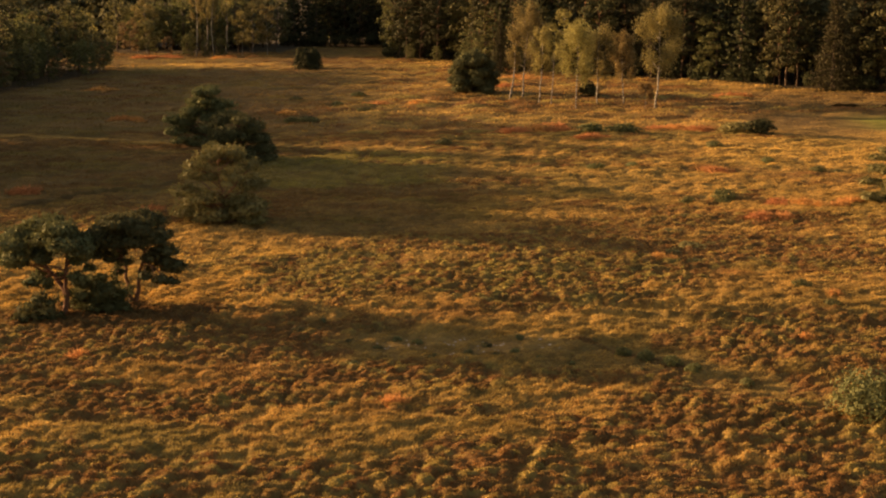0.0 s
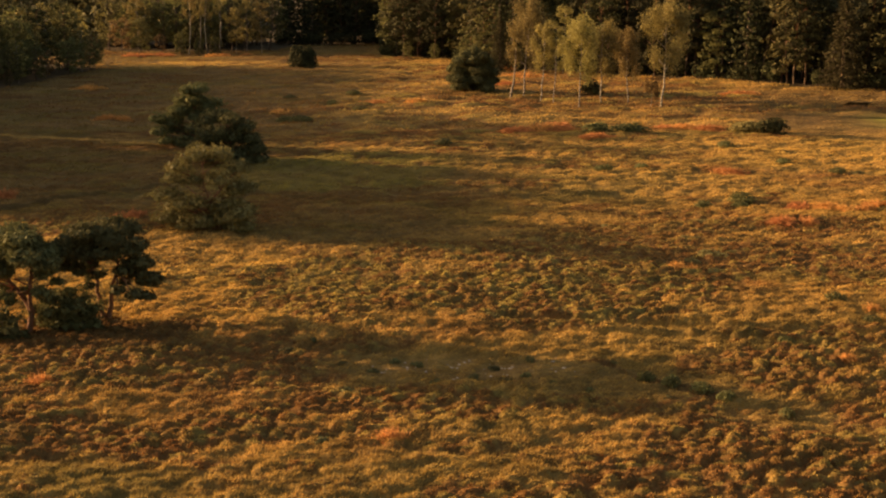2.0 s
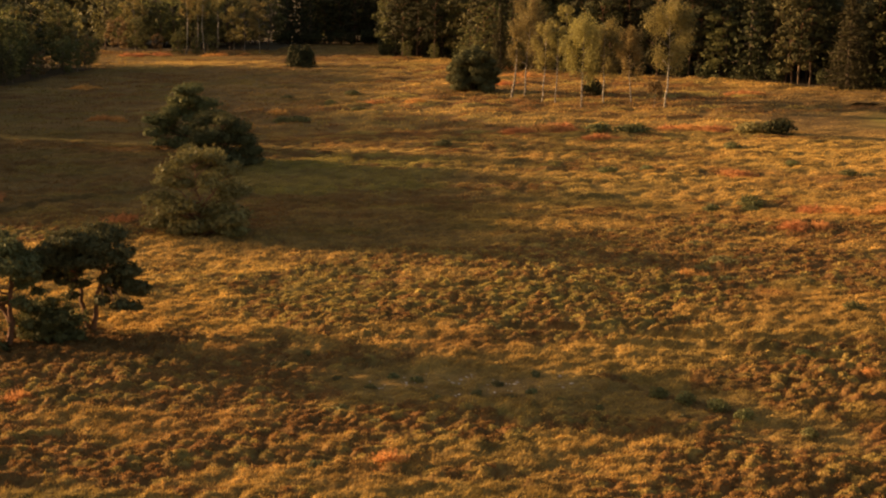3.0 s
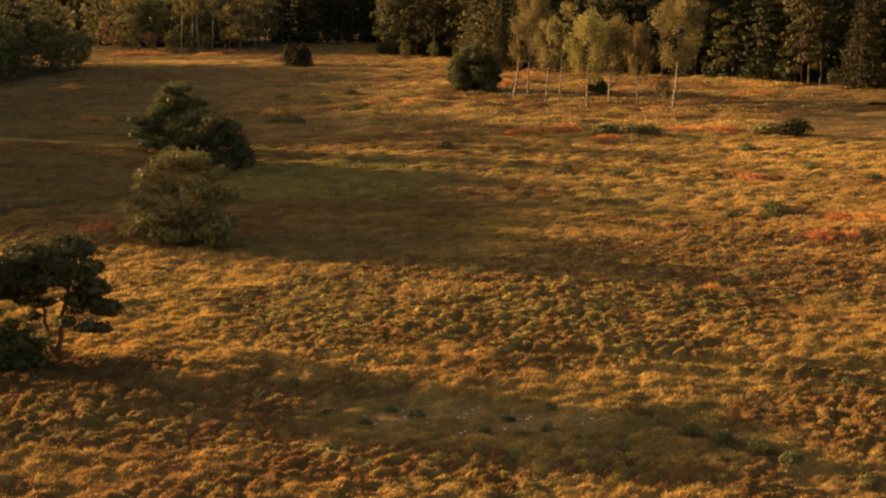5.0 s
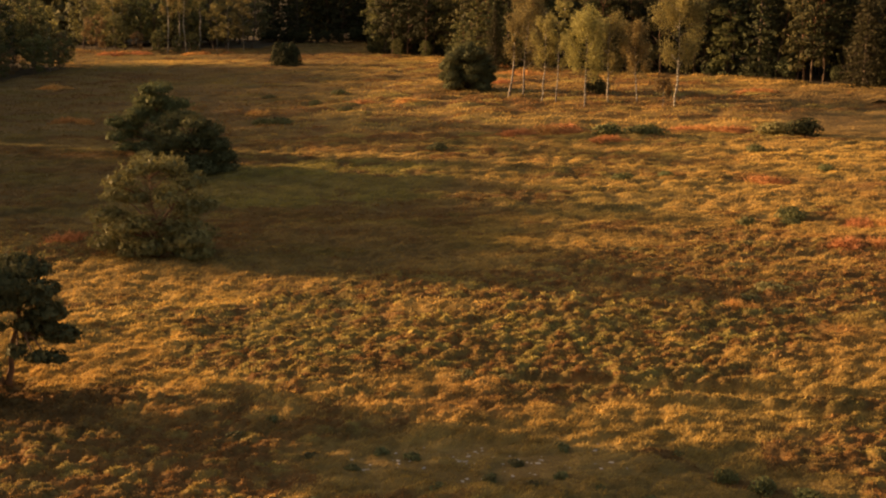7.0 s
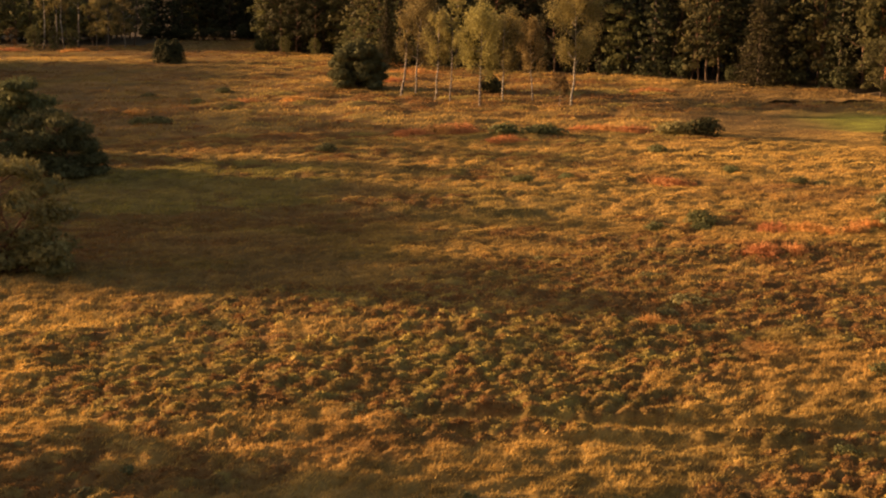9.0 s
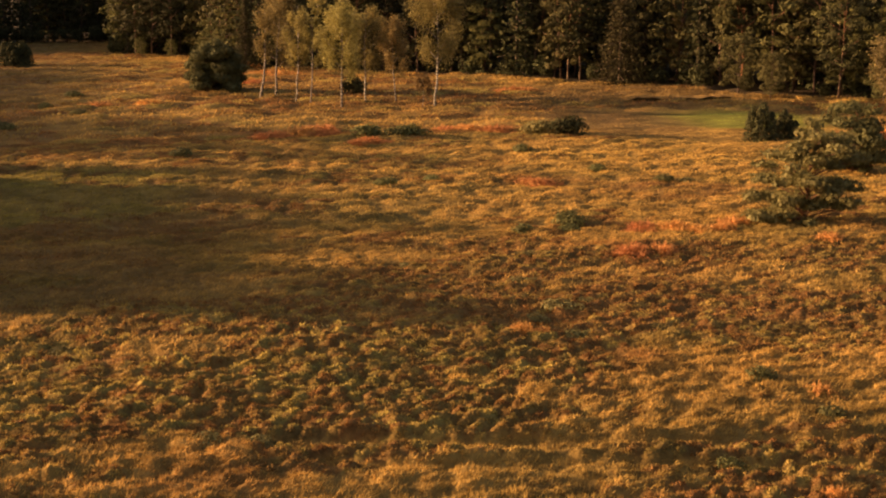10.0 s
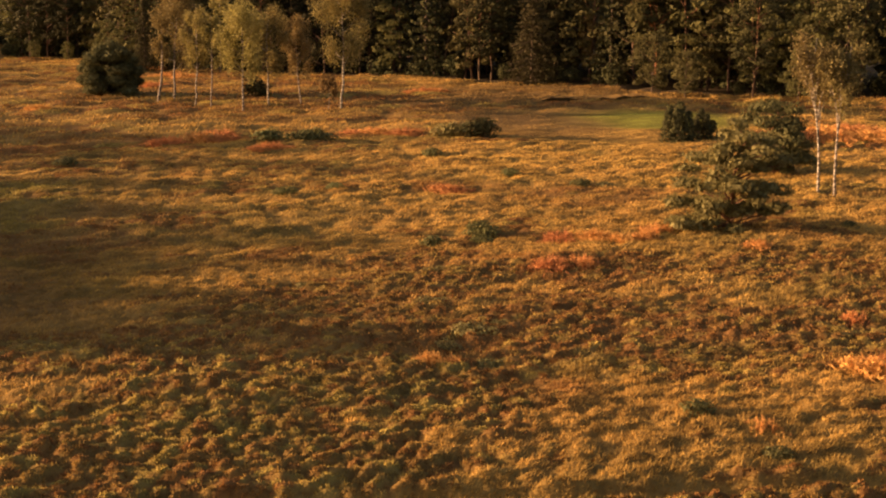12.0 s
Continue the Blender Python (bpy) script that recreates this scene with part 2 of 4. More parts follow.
def strip(x, y, pts, width):
    """1 on a ragged line through pts, 0 off it."""
    best = np.full(np.shape(x), 1e9)
    for (ax, ay), (bx, by) in zip(pts[:-1], pts[1:]):
        dx, dy = bx - ax, by - ay
        s = np.clip(((x - ax) * dx + (y - ay) * dy) / (dx * dx + dy * dy), 0, 1)
        best = np.minimum(best, np.hypot(x - ax - s * dx, y - ay - s * dy))
    best = best + (field(x, y, 2.0, 55) - 0.5) * width * 1.2
    return 1 - step(width * 0.4, width, best)


# ---- the plan of the heath ----
RUT_A = [(1.7, 58.5), (10, 56.6), (19.9, 54.9), (34, 53.0)]
RUT_B = [(3.0, 56.6), (10, 54.9), (19.4, 53.3), (34, 51.2)]
TRAIL = [(-46, 127), (-39, 125), (-28, 121.5), (-17.5, 118.8), (-4.2, 115.4)]
DITCH = [(-40, 80), (-31, 83), (-26, 90), (-22, 95)]
TRACK = [(-4, 51.5), (1, 51), (5, 49.8), (9, 47.2), (13, 43.5)]
LIP = [(5.4, 51.6), (7.2, 49.6), (9.2, 47.5)]
BANK = [(41, 157.0), (46.6, 155.8), (52, 154.6), (58.2, 153.8), (62, 152.5)]


def height(x, y):
    """The ground's height: low swells, the shallow hollow, the bank by the wet meadow."""
    h = (field(x, y, 14, 3) - 0.5) * 0.5 + (field(x / 1.8, y, 2.4, 4, 2) - 0.5) * 0.28
    h = h - 0.15 * spot(x, y, 1.0, 50.5, 9.5, 4.2, 0.6, 0.4)
    h = h - 0.26 * np.maximum(strip(x, y, RUT_A, 0.55), strip(x, y, RUT_B, 0.55))
    h = h - 0.30 * strip(x, y, DITCH, 0.7)
    yb = np.interp(x, [p[0] for p in BANK], [p[1] for p in BANK])
    along = step(44, 47, x) * (1 - step(60, 64, x))
    h = h + 0.10 * along * step(-0.4, 0.3, y - yb) * (1 - step(4, 11, y - yb))
    return h


def mounds(x, y, cell, seed, reach=0.66):
    """Rounded mounds, 0 to 1, one about every cell metres, drawn out a little along x, and a random number for each mound."""
    x = x / (1.6 if cell < 0.4 else 1.8)
    i, j = np.floor(x / cell).astype(np.int64), np.floor(y / cell).astype(np.int64)
    best, number = np.zeros(np.shape(x)), np.full(np.shape(x), 0.3)
    for di in (-1, 0, 1):
        for dj in (-1, 0, 1):
            a, b = lattice(i + di, j + dj, seed), lattice(i + di, j + dj, seed + 5)
            size = 0.50 + 0.60 * lattice(i + di, j + dj, seed + 9)
            d2 = ((x - (i + di + 0.1 + 0.8 * a) * cell) ** 2 + (y - (j + dj + 0.1 + 0.8 * b) * cell) ** 2) / (reach * cell * size) ** 2
            h = size * np.sqrt(np.clip(1 - d2, 0, 1))
            number = np.where(h > best, (a * 7.3 + b * 3.1) % 1.0, number)
            best = np.maximum(best, h)
    return best, number


def carpet(x, y, heath=0.5):
    """Mounds of the carpet: small ones of heather and broader grass tufts near the walk, larger ones far off."""
    fine, far = 1 - step(78, 92, y), step(118, 134, y)
    (a, na), (b, nb), (c, nc), (d, nd) = [mounds(x, y, *q) for q in ((0.30, 41), (0.56, 42), (0.72, 44), (2.0, 43))]
    a = a * (0.45 + 1.1 * field(x, y, 0.34, 47, 2))
    h = fine * (heath * (a + 0.3 * b) + (1 - heath) * (0.90 * b + 0.40 * a)) + (1 - fine) * (1 - far) * (0.6 + 1.1 * field(x, y, 4.5, 49, 2)) * c + far * 1.7 * d
    return h, np.where(y < 85, na, np.where(y < 126, nc, nd)), np.where(y < 85, nb, np.where(y < 126, nc, nd))


STRAW, GOLD, RUST = np.array([0.43, 0.262, 0.075]), np.array([0.54, 0.340, 0.090]), np.array([0.29, 0.135, 0.045])
BROWN, OLIVE, GREEN = np.array([0.235, 0.116, 0.037]), np.array([0.290, 0.205, 0.058]), np.array([0.130, 0.122, 0.038])
TIPS = np.array([0.37, 0.285, 0.076])
PEAT = np.array([0.095, 0.062, 0.030])
LITTER, EARTH, DUSK = np.array([0.075, 0.055, 0.032]), np.array([0.15, 0.095, 0.050]), np.array([0.215, 0.134, 0.050])


def blend(a, b, f):
    f = np.asarray(f)[..., None]
    return a * (1 - f) + b * f


def woods(x, y):
    """1 under the woodland, 0 on the open heath."""
    right = np.interp(x, [-16, -12, 0, 8, 20, 37, 46, 50, 58, 62, 64, 78, 100, 140], [326, 262, 252, 224, 216, 200, 191, 183, 179, 172, 160, 150, 136, 118])
    back = np.interp(x, [-220, -140, -76, -72, -40, -39, -16], [400, 335, 290, 283, 290, 318, 326])
    edge = np.where(x < -16, back, right)
    left = np.interp(y, [60, 78, 85, 104, 117, 130, 150, 176, 202, 226, 240, 250, 262, 300], [-110, -80, -45, -49, -53, -58, -63, -65, -63, -62, -66, -120, -220, -400])
    far = step(-1.0, 3.0, y - edge)
    west = (1 - step(-3.0, 1.0, x - left)) * step(60, 84, y)
    return np.maximum(far, west)


def plan(x, y):
    """What grows at (x, y): share of heather, colours of heather and grass with some sun and shade painted in, height
    of the growth.
    """
    big, mid, small = field(x, y, 16, 21), field(x / 2.0, y, 3.6, 22), field(x / 1.7, y, 1.4, 23, 2)
    heath = 0.48 + (big - 0.5) * 1.5 + (mid - 0.5) * 2.0 + (small - 0.5) * 1.1
    tussock = spot(x, y, 2, 65, 11, 8)
    heath = heath + 0.6 * tussock + 0.08 * (1 - step(44, 50, y)) - 0.35 * spot(x, y, -1, 43, 6, 2.6)
    heath = heath + 0.35 * spot(x, y, 13, 78, 11, 11)
    meadow = spot(x, y, 28, 106, 30, 17)
    heath = heath - 0.30 * meadow - 0.50 * spot(x, y, 14, 61, 9, 7) + 0.35 * spot(x, y, 15, 41, 7, 8) + 0.45 * spot(x, y, 21, 56, 10, 4) + 0.25 * spot(x, y, 20, 48, 14, 8)
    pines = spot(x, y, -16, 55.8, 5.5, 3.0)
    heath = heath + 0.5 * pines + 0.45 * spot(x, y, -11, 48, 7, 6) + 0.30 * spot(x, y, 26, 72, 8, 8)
    # browner plants to the west, carried on past the pines as painted shade
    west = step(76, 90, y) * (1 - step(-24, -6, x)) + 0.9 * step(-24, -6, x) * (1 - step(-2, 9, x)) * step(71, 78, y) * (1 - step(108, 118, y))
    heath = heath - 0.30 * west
    wet = spot(x, y, 45, 133, 13, 16, 0.2, 0.25)
    lawn = spot(x, y, 50.5, 135, 8, 9, 0.35, 0.6)
    shade_green = spot(x, y, -9, 101, 9, 13)
    track, lip = strip(x, y, TRACK, 2.3), strip(x, y, LIP, 0.55)
    gravel = 0.6 * spot(x, y, 0.8, 50.9, 3.6, 1.6, 0.6, 1.0) * step(0.38, 0.58, field(x / 1.8, y, 0.9, 93, 2))
    trail = strip(x, y, TRAIL, 1.7)
    rut = np.maximum(strip(x, y, RUT_A, 0.5), strip(x, y, RUT_B, 0.5))
    ditch = strip(x, y, DITCH, 0.8)
    heath = np.clip(heath - 0.7 * spot(x, y, 50, 159, 14, 7) - wet - lawn - trail - rut - 0.45 * track + 0.6 * lip, 0.03, 0.97)
    _, own, tuft = carpet(x, y)
    hc = blend(BROWN, OLIVE, np.clip((mid - 0.42) * 1.6 + 0.38 * tussock + (own - 0.5) * 1.3, 0, 1))
    hc = blend(hc, TIPS, np.clip((own - 0.72) * 5, 0, 1) * np.clip(0.25 + 0.45 * tussock + (big - 0.5), 0, 0.9))
    hc = blend(hc, RUST * 0.85, np.clip((0.16 - own) * 10, 0, 0.7))
    hc = blend(hc, GREEN, np.clip((small - 0.66) * 2.2, 0, 0.5))
    gc = blend(STRAW, GOLD, np.clip((mid - 0.4) * 3, 0, 1))
    gc = blend(gc, RUST, np.clip((field(x, y, 7, 33) - 0.62) * 4, 0, 0.8))
    gc = blend(gc, GREEN, np.clip((field(x, y, 6, 35) - 0.6) * 3, 0, 0.6))
    gc = blend(gc, OLIVE, np.clip((field(x, y, 9, 37) - 0.55) * 3, 0, 0.7))
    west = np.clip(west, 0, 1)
    # brown growth about the pines and west; its eastern part is painted shade
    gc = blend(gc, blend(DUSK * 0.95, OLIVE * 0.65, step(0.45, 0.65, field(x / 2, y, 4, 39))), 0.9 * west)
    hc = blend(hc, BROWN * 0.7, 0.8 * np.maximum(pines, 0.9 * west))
    mottle = 0.70 + 0.38 * field(x, y, 0.75, 27, 2) + 0.22 * own
    hollow = spot(x, y, 1.5, 50.2, 9.0, 4.0)
    gc = blend(gc, OLIVE, 0.2 * hollow)
    gc = blend(gc, np.array([0.270, 0.310, 0.050]), np.maximum(0.95 * lawn, 0.22 * shade_green))
    hc = blend(hc, GREEN, 0.20 * shade_green)
    # gold along the trail is painted in for the sunlight on it
    gc = blend(gc, GOLD, 0.7 * trail * step(0.28, 0.5, field(x, y, 4, 88)))
    # far strip of grass tinted gold to look sunlit
    gc = blend(gc, GOLD, 0.8 * spot(x, y, -46, 240, 20, 9))
    gc = blend(gc, OLIVE, 0.55 * spot(x, y, 20, 51, 14, 9))
    gc = blend(gc, DUSK, 0.75 * spot(x, y, 39, 137, 7, 13))
    gc = blend(gc, DUSK * 0.9, 0.85 * spot(x, y, 50, 166, 20, 13))
    gc = blend(gc, DUSK, 0.5 * spot(x, y, 40, 148, 12, 14))
    ferny = np.maximum(np.maximum(spot(x, y, 9.5, 130.5, 5, 3), spot(x, y, 24, 129.5, 5, 2.2)), 0.8 * spot(x, y, 8, 200, 7, 24))
    gc = blend(gc, RUST * 1.1, 0.7 * ferny)
    gc = blend(gc, BROWN, 0.12 * spot(x, y, 19, 62, 9, 9))
    gc = blend(gc, GOLD, 0.6 * spot(x, y, 38, 118.5, 8, 3))
    gc = blend(gc, blend(OLIVE * 0.9, DUSK, 0.5), 0.6 * track)
    hc = blend(hc, BROWN * 0.6, 0.85 * lip)
    # colours darkened along the ditch
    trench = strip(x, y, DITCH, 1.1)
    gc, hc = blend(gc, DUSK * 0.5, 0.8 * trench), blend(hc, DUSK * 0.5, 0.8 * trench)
    # dark strip before the bank paints the shadow under it
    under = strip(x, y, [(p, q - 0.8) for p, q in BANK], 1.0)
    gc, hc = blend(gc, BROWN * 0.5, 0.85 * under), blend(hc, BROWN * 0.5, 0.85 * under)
    tall = 1 - 0.15 * np.clip(west, 0, 1) - 0.6 * wet - 0.3 * lawn - 0.35 * trail - 0.35 * rut - 0.30 * lip - 0.65 * gravel - 0.5 * ditch - 0.40 * track
    return heath, hc * mottle[..., None], gc * (mottle - 0.22 * own + 0.50 * (tuft - 0.28))[..., None], np.clip(tall, 0.15, 1), gravel


def growth(x, y, known=None):
    """Height of the matted carpet of heather and grass over the soil."""
    heath, tall, gravel = known or [plan(x, y)[i] for i in (0, 3, 4)]
    swell = 0.65 + 0.75 * field(x, y, 3.5, 71, 2)
    cover = (0.02 * heath + 0.225) * tall * swell * carpet(x, y, heath)[0]
    return cover * (1 - 0.6 * gravel) * step(22, 30, y) * (1 - step(300, 330, y))


def surface(x, y, known=None):
    return height(x, y) + growth(x, y, known)


def soil(x, y):
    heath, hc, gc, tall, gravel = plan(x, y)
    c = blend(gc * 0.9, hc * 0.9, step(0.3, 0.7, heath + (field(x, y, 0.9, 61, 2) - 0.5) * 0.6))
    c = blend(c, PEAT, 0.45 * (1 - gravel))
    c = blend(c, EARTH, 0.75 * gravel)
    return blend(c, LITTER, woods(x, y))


# ---- ground: one sheet to the horizon, finer where the walk comes near ----
far_out = np.geomspace(6, 2600, 12)
flat = Geo()
BANDS = [(-2600, 29, 2.0, -60, 60, 3.0), (29, 64, 0.13, -29, 33, 0.16), (64, 92, 0.22, -39, 54, 0.27), (92, 130, 0.36, -58, 84, 0.42),
         (130, 172, 0.8, -80, 110, 1.0), (172, 336, 1.5, -95, 125, 1.4), (336, 3000, 60, -95, 125, 6.0)]
for y0, y1, dy, x0, x1, dx in BANDS:
    ys = np.linspace(y0, y1, int((min(y1, y0 + 210) - y0) / dy) + 1 if dy < 50 else 24)
    if y0 < 0:
        ys = np.concatenate([29 - far_out[::-1], [26.0, 29.0]])
    elif y1 > 2000:
        ys = 336 + np.concatenate([[0], far_out])
    xs = np.concatenate([x0 - far_out[::-1], np.arange(x0, x1, dx), x1 + far_out])
    X, Y = np.meshgrid(xs, np.concatenate([ys[:1] - 0.4, ys]))
    Z = surface(X, Y)
    Z[0] -= 0.25
    cols = len(xs)
    ii = (np.arange(len(ys))[:, None] * cols + np.arange(cols - 1)).ravel()
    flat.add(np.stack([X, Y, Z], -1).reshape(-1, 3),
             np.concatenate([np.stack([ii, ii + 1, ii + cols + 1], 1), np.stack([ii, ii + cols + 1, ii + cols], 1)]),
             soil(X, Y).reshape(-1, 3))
ground = new("ground", flat.mesh("ground", GROUND, True))
tagged(ground, "dry heathland soil under grass and heather", "ground", kind="structure")


bank = Geo()
bx = np.linspace(45.0, 61.5, 96)
by = np.interp(bx, [p[0] for p in BANK], [p[1] for p in BANK]) - 0.8 + (field(bx, bx * 0.3, 2.5, 95) - 0.5) * 1.2
high = 0.64 * step(45.0, 48.5, bx) * (1 - step(58.5, 61.5, bx)) * (0.65 + 0.7 * field(bx, bx, 1.6, 96)) - 0.12
profile = [(-0.25, -0.10, 0), (-0.10, 0.35, 0), (-0.16, 0.80, 0), (-0.30, 1.0, 1), (0.7, 1.08, 1), (2.5, 0.8, 1), (6.0, -0.05, 1)]
pts, tint = [], []
for off, up, grassy in profile:
    z = height(bx, by + off) + up * high + grassy * 0.12 * (field(bx * 3, by + off * 3, 1.0, 97) - 0.5)
    pts.append(np.stack([bx, by + off, z - 0.05], 1))
    # earth face tinted darker than litter, its shade put into the colour
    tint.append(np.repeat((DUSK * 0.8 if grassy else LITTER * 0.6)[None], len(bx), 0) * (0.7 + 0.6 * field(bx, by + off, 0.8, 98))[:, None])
nb = len(bx)
ii = (np.arange(len(profile) - 1)[:, None] * nb + np.arange(nb - 1)).ravel()
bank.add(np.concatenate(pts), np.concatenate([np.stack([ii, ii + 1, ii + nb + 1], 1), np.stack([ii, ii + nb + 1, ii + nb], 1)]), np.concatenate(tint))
tagged(new("bank", bank.mesh("bank", GROUND)), "low bank of dark earth, its face darkened as shade, dry grass on top", "bank", kind="structure")


def ground_z(x, y):
    return float(height(np.array([x]), np.array([y]))[0])


# ---- heather and grass over the heath ----
def scatter(y0, y1, dense):
    """Random places over the part of the heath that the walk looks at, dense to the square metre."""
    n = int((y1 - y0) * 220 * dense)
    x, y = rng.uniform(-92, 128, n), rng.uniform(y0, y1, n)
    keep = (x > -0.40 * y - 4) & (x < np.maximum(0.40 * y, 2 + 0.76 * (y - 29)) + 5)
    x, y = x[keep], y[keep]
    keep = woods(x, y) < 0.5
    return x[keep], y[keep]


heather, grass = Geo(), Geo()
for y0, y1, dense, big in ((28, 48, 380, 0.86), (48, 66, 290, 0.95), (66, 90, 150, 1.15), (90, 130, 70, 1.42), (130, 330, 11, 2.8)):
    x, y = scatter(y0, y1, dense)
    heath, hc, gc, tall, gravel = plan(x, y)
    keep = rng.random(len(x)) < (1 - gravel * 0.6) * (0.20 + 0.80 * step(0.12, 0.55, carpet(x, y, heath)[0]))
    x, y, heath, hc, gc, tall = x[keep], y[keep], heath[keep], hc[keep], gc[keep], tall[keep]
    known = (heath, tall, gravel[keep])
    z, e = surface(x, y, known), 0.12
    nrm = unit(np.stack([z - surface(x + e, y, known), z - surface(x, y + e, known), np.full(len(x), e)], 1))
    is_h = heath + (field(x, y, 0.9, 61, 2) - 0.5) * 0.6 + rng.normal(0, 0.10, len(x)) > 0.5
    p = np.stack([x, y, z], 1)
    # heather: short broad sprigs that follow the mounds
    q, nn, th = p[is_h], nrm[is_h], tall[is_h]
    n = len(q)
    way = unit(nn * 0.7 + rng.normal(0, 0.50, (n, 3)) + [0, 0, 0.30])
    ln = 0.105 * big * rng.uniform(0.6, 1.4, n) * (0.5 + 0.5 * th)
    v, t = blades(q - way * ln[:, None] * 0.35, way, ln, ln * 0.46, rng)
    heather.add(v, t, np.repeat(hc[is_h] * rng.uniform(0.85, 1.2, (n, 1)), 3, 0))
    # grass: long thin blades, laid over a little by the wind in drifts
    q, nn, th = p[~is_h], nrm[~is_h], tall[~is_h]
    n = len(q)
    drift = (field(q[:, 0], q[:, 1], 3.0, 81) - 0.5) * 3.4
    lay = np.stack([np.cos(drift), np.sin(drift), 0 * drift], 1)
    way = unit(nn * 0.9 + lay * 0.45 + rng.normal(0, 0.36, (n, 3)) + [0, 0, 0.10])
    ln = 0.165 * (0.6 + 0.4 * big) * rng.uniform(0.6, 1.4, n) * th
    v, t = blades(q - way * ln[:, None] * 0.2, way, ln, 0.031 * big * rng.uniform(0.7, 1.3, n), rng)
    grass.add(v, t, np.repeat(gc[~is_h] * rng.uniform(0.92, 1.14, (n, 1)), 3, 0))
tagged(new("heather", heather.mesh("heather", PLANTS)), "brown and olive heather in low tussocks on the ground", "heather", kind="stuff")
tagged(new("grass", grass.mesh("grass", PLANTS)), "dry straw-gold grass in tufts over the heath", "grass", kind="stuff")

# pale stones on the bare patch of the hollow
pebbles = Geo()
ball = np.array([[0, 0, 0.7], [1, 0, 0.1], [0.3, 0.9, 0.1], [-0.8, 0.6, 0.0], [-0.8, -0.6, 0.1], [0.3, -0.9, 0.0], [0, 0, -0.4]])
ball_t = np.array([(0, i, i % 5 + 1) for i in range(1, 6)] + [(6, i % 5 + 1, i) for i in range(1, 6)])
for i in range(200):
    x, y = rng.normal(0.8, 2.6), rng.normal(51.0, 1.1)
    s = rng.uniform(0.03, 0.085)
    a = rng.uniform(0, 6.28)
    m = np.array([[math.cos(a), -math.sin(a), 0], [math.sin(a), math.cos(a), 0], [0, 0, 1]])
    pebbles.add((ball * rng.uniform(0.7, 1.3, (7, 1)) * s * [1.3, 1, 0.7]) @ m.T + [x, y, ground_z(x, y) + 0.01], ball_t)
tagged(new("gravel", pebbles.mesh("gravel", STONE)), "pale gravel and small stones on bare earth", "gravel", kind="stuff")


# ---- trees ----
def thing(name, x, y, label, category, group="", sink=0.05):
    ob = new(name)
    ob.empty_display_size = 0.5
    ob.location = (x, y, ground_z(x, y) - sink)
    return tagged(ob, label, category, group)


def padded_pine(r, stems, pads, deep, needle=0.19, flat=0.62, more=0.8, shoots=80, shift=(0, 0), thick=1.0, grow=1.30, bare=0.25, inner=110):
    """A Scots pine: trunks through given points, limbs, and pads of needles (x, z, radius) set about the trunk."""
    trunks, boughs, crown = [], [], Geo()
    paths = []
    for si, points in enumerate(stems):
        q = np.array(points, float)
        u = np.linspace(0, len(q) - 1, 12)
        p = np.stack([np.interp(u, np.arange(len(q)), q[:, i]) for i in range(3)], 1)
        p[1:-1] = 0.25 * p[:-2] + 0.5 * p[1:-1] + 0.25 * p[2:]
        p[1:] += r.normal(0, 0.03, (11, 3))
        tall = p[-1, 2]
        rad = np.linspace(0.030 * tall ** 0.8, 0.02, 12) * thick
        rad[0] *= 1.4
        trunks.append(Geo().add(*tube(p, rad, 8)))
        paths.append(p)
    far = max(abs(x + shift[0]) for x, z, R in pads) + 0.5
    places = []
    for x, z, R in pads:
        x, z = x + shift[0], z + shift[1]
        y = deep * math.sqrt(max(0.1, 1 - (x / far) ** 2)) * r.uniform(-1, 1)
        places.append((x, y, z, R * grow))
        for _ in range(int(more + 0.8 + r.random())):
            y = deep * r.uniform(-1, 1)
            places.append((x * 0.85 + r.normal(0, 0.15), -y * r.uniform(0.5, 1.0), z + r.normal(0, 0.15), R * grow * r.uniform(0.7, 1.0)))
    for x, y, z, R in places:
        z = max(z, 0.35)
        p = min(paths, key=lambda w: np.hypot(np.interp(z, w[:, 2], w[:, 0]) - x, np.interp(z, w[:, 2], w[:, 1]) - y))
        reach = math.hypot(x - np.interp(z, p[:, 2], p[:, 0]), y - np.interp(z, p[:, 2], p[:, 1]))
        z0 = min(max(bare, z - 0.25 - 0.35 * reach), p[-1, 2] * 0.97)
        root = np.array([np.interp(z0, p[:, 2], p[:, 0]), np.interp(z0, p[:, 2], p[:, 1]), z0])
        c = np.array([x, y, z])
        boughs.append(Geo().add(*tube(bent(root, c - [0, 0, 0.25 * R * flat], r, 0.07, 6, 0.06 * reach), np.linspace(0.022 + 0.016 * reach * thick, 0.012, 6), 5)))
        rad = (R, R, R * flat)
        pts, out = lumpy(r, int(shoots * R * R) + 8, c, rad, 7, 0.5)
        tufts(crown, r, pts, out, needle, needle * 0.22, 6)
        clump(crown, r, c, (R * 0.85, R * 0.85, R * 0.8 * flat), int(inner * R * R) + 6, needle * 1.3, 0.5)
    return trunks, boughs, crown


def assemble(ob, shape, bark, leaf, limb_name="limb"):
    trunks, boughs, crown = shape
    for g in trunks:
        part("trunk", g, bark, ob, smooth=True)
    for g in boughs:
        part(limb_name, g, bark, ob, smooth=True)
    part("crown", crown, leaf, ob)
    return ob


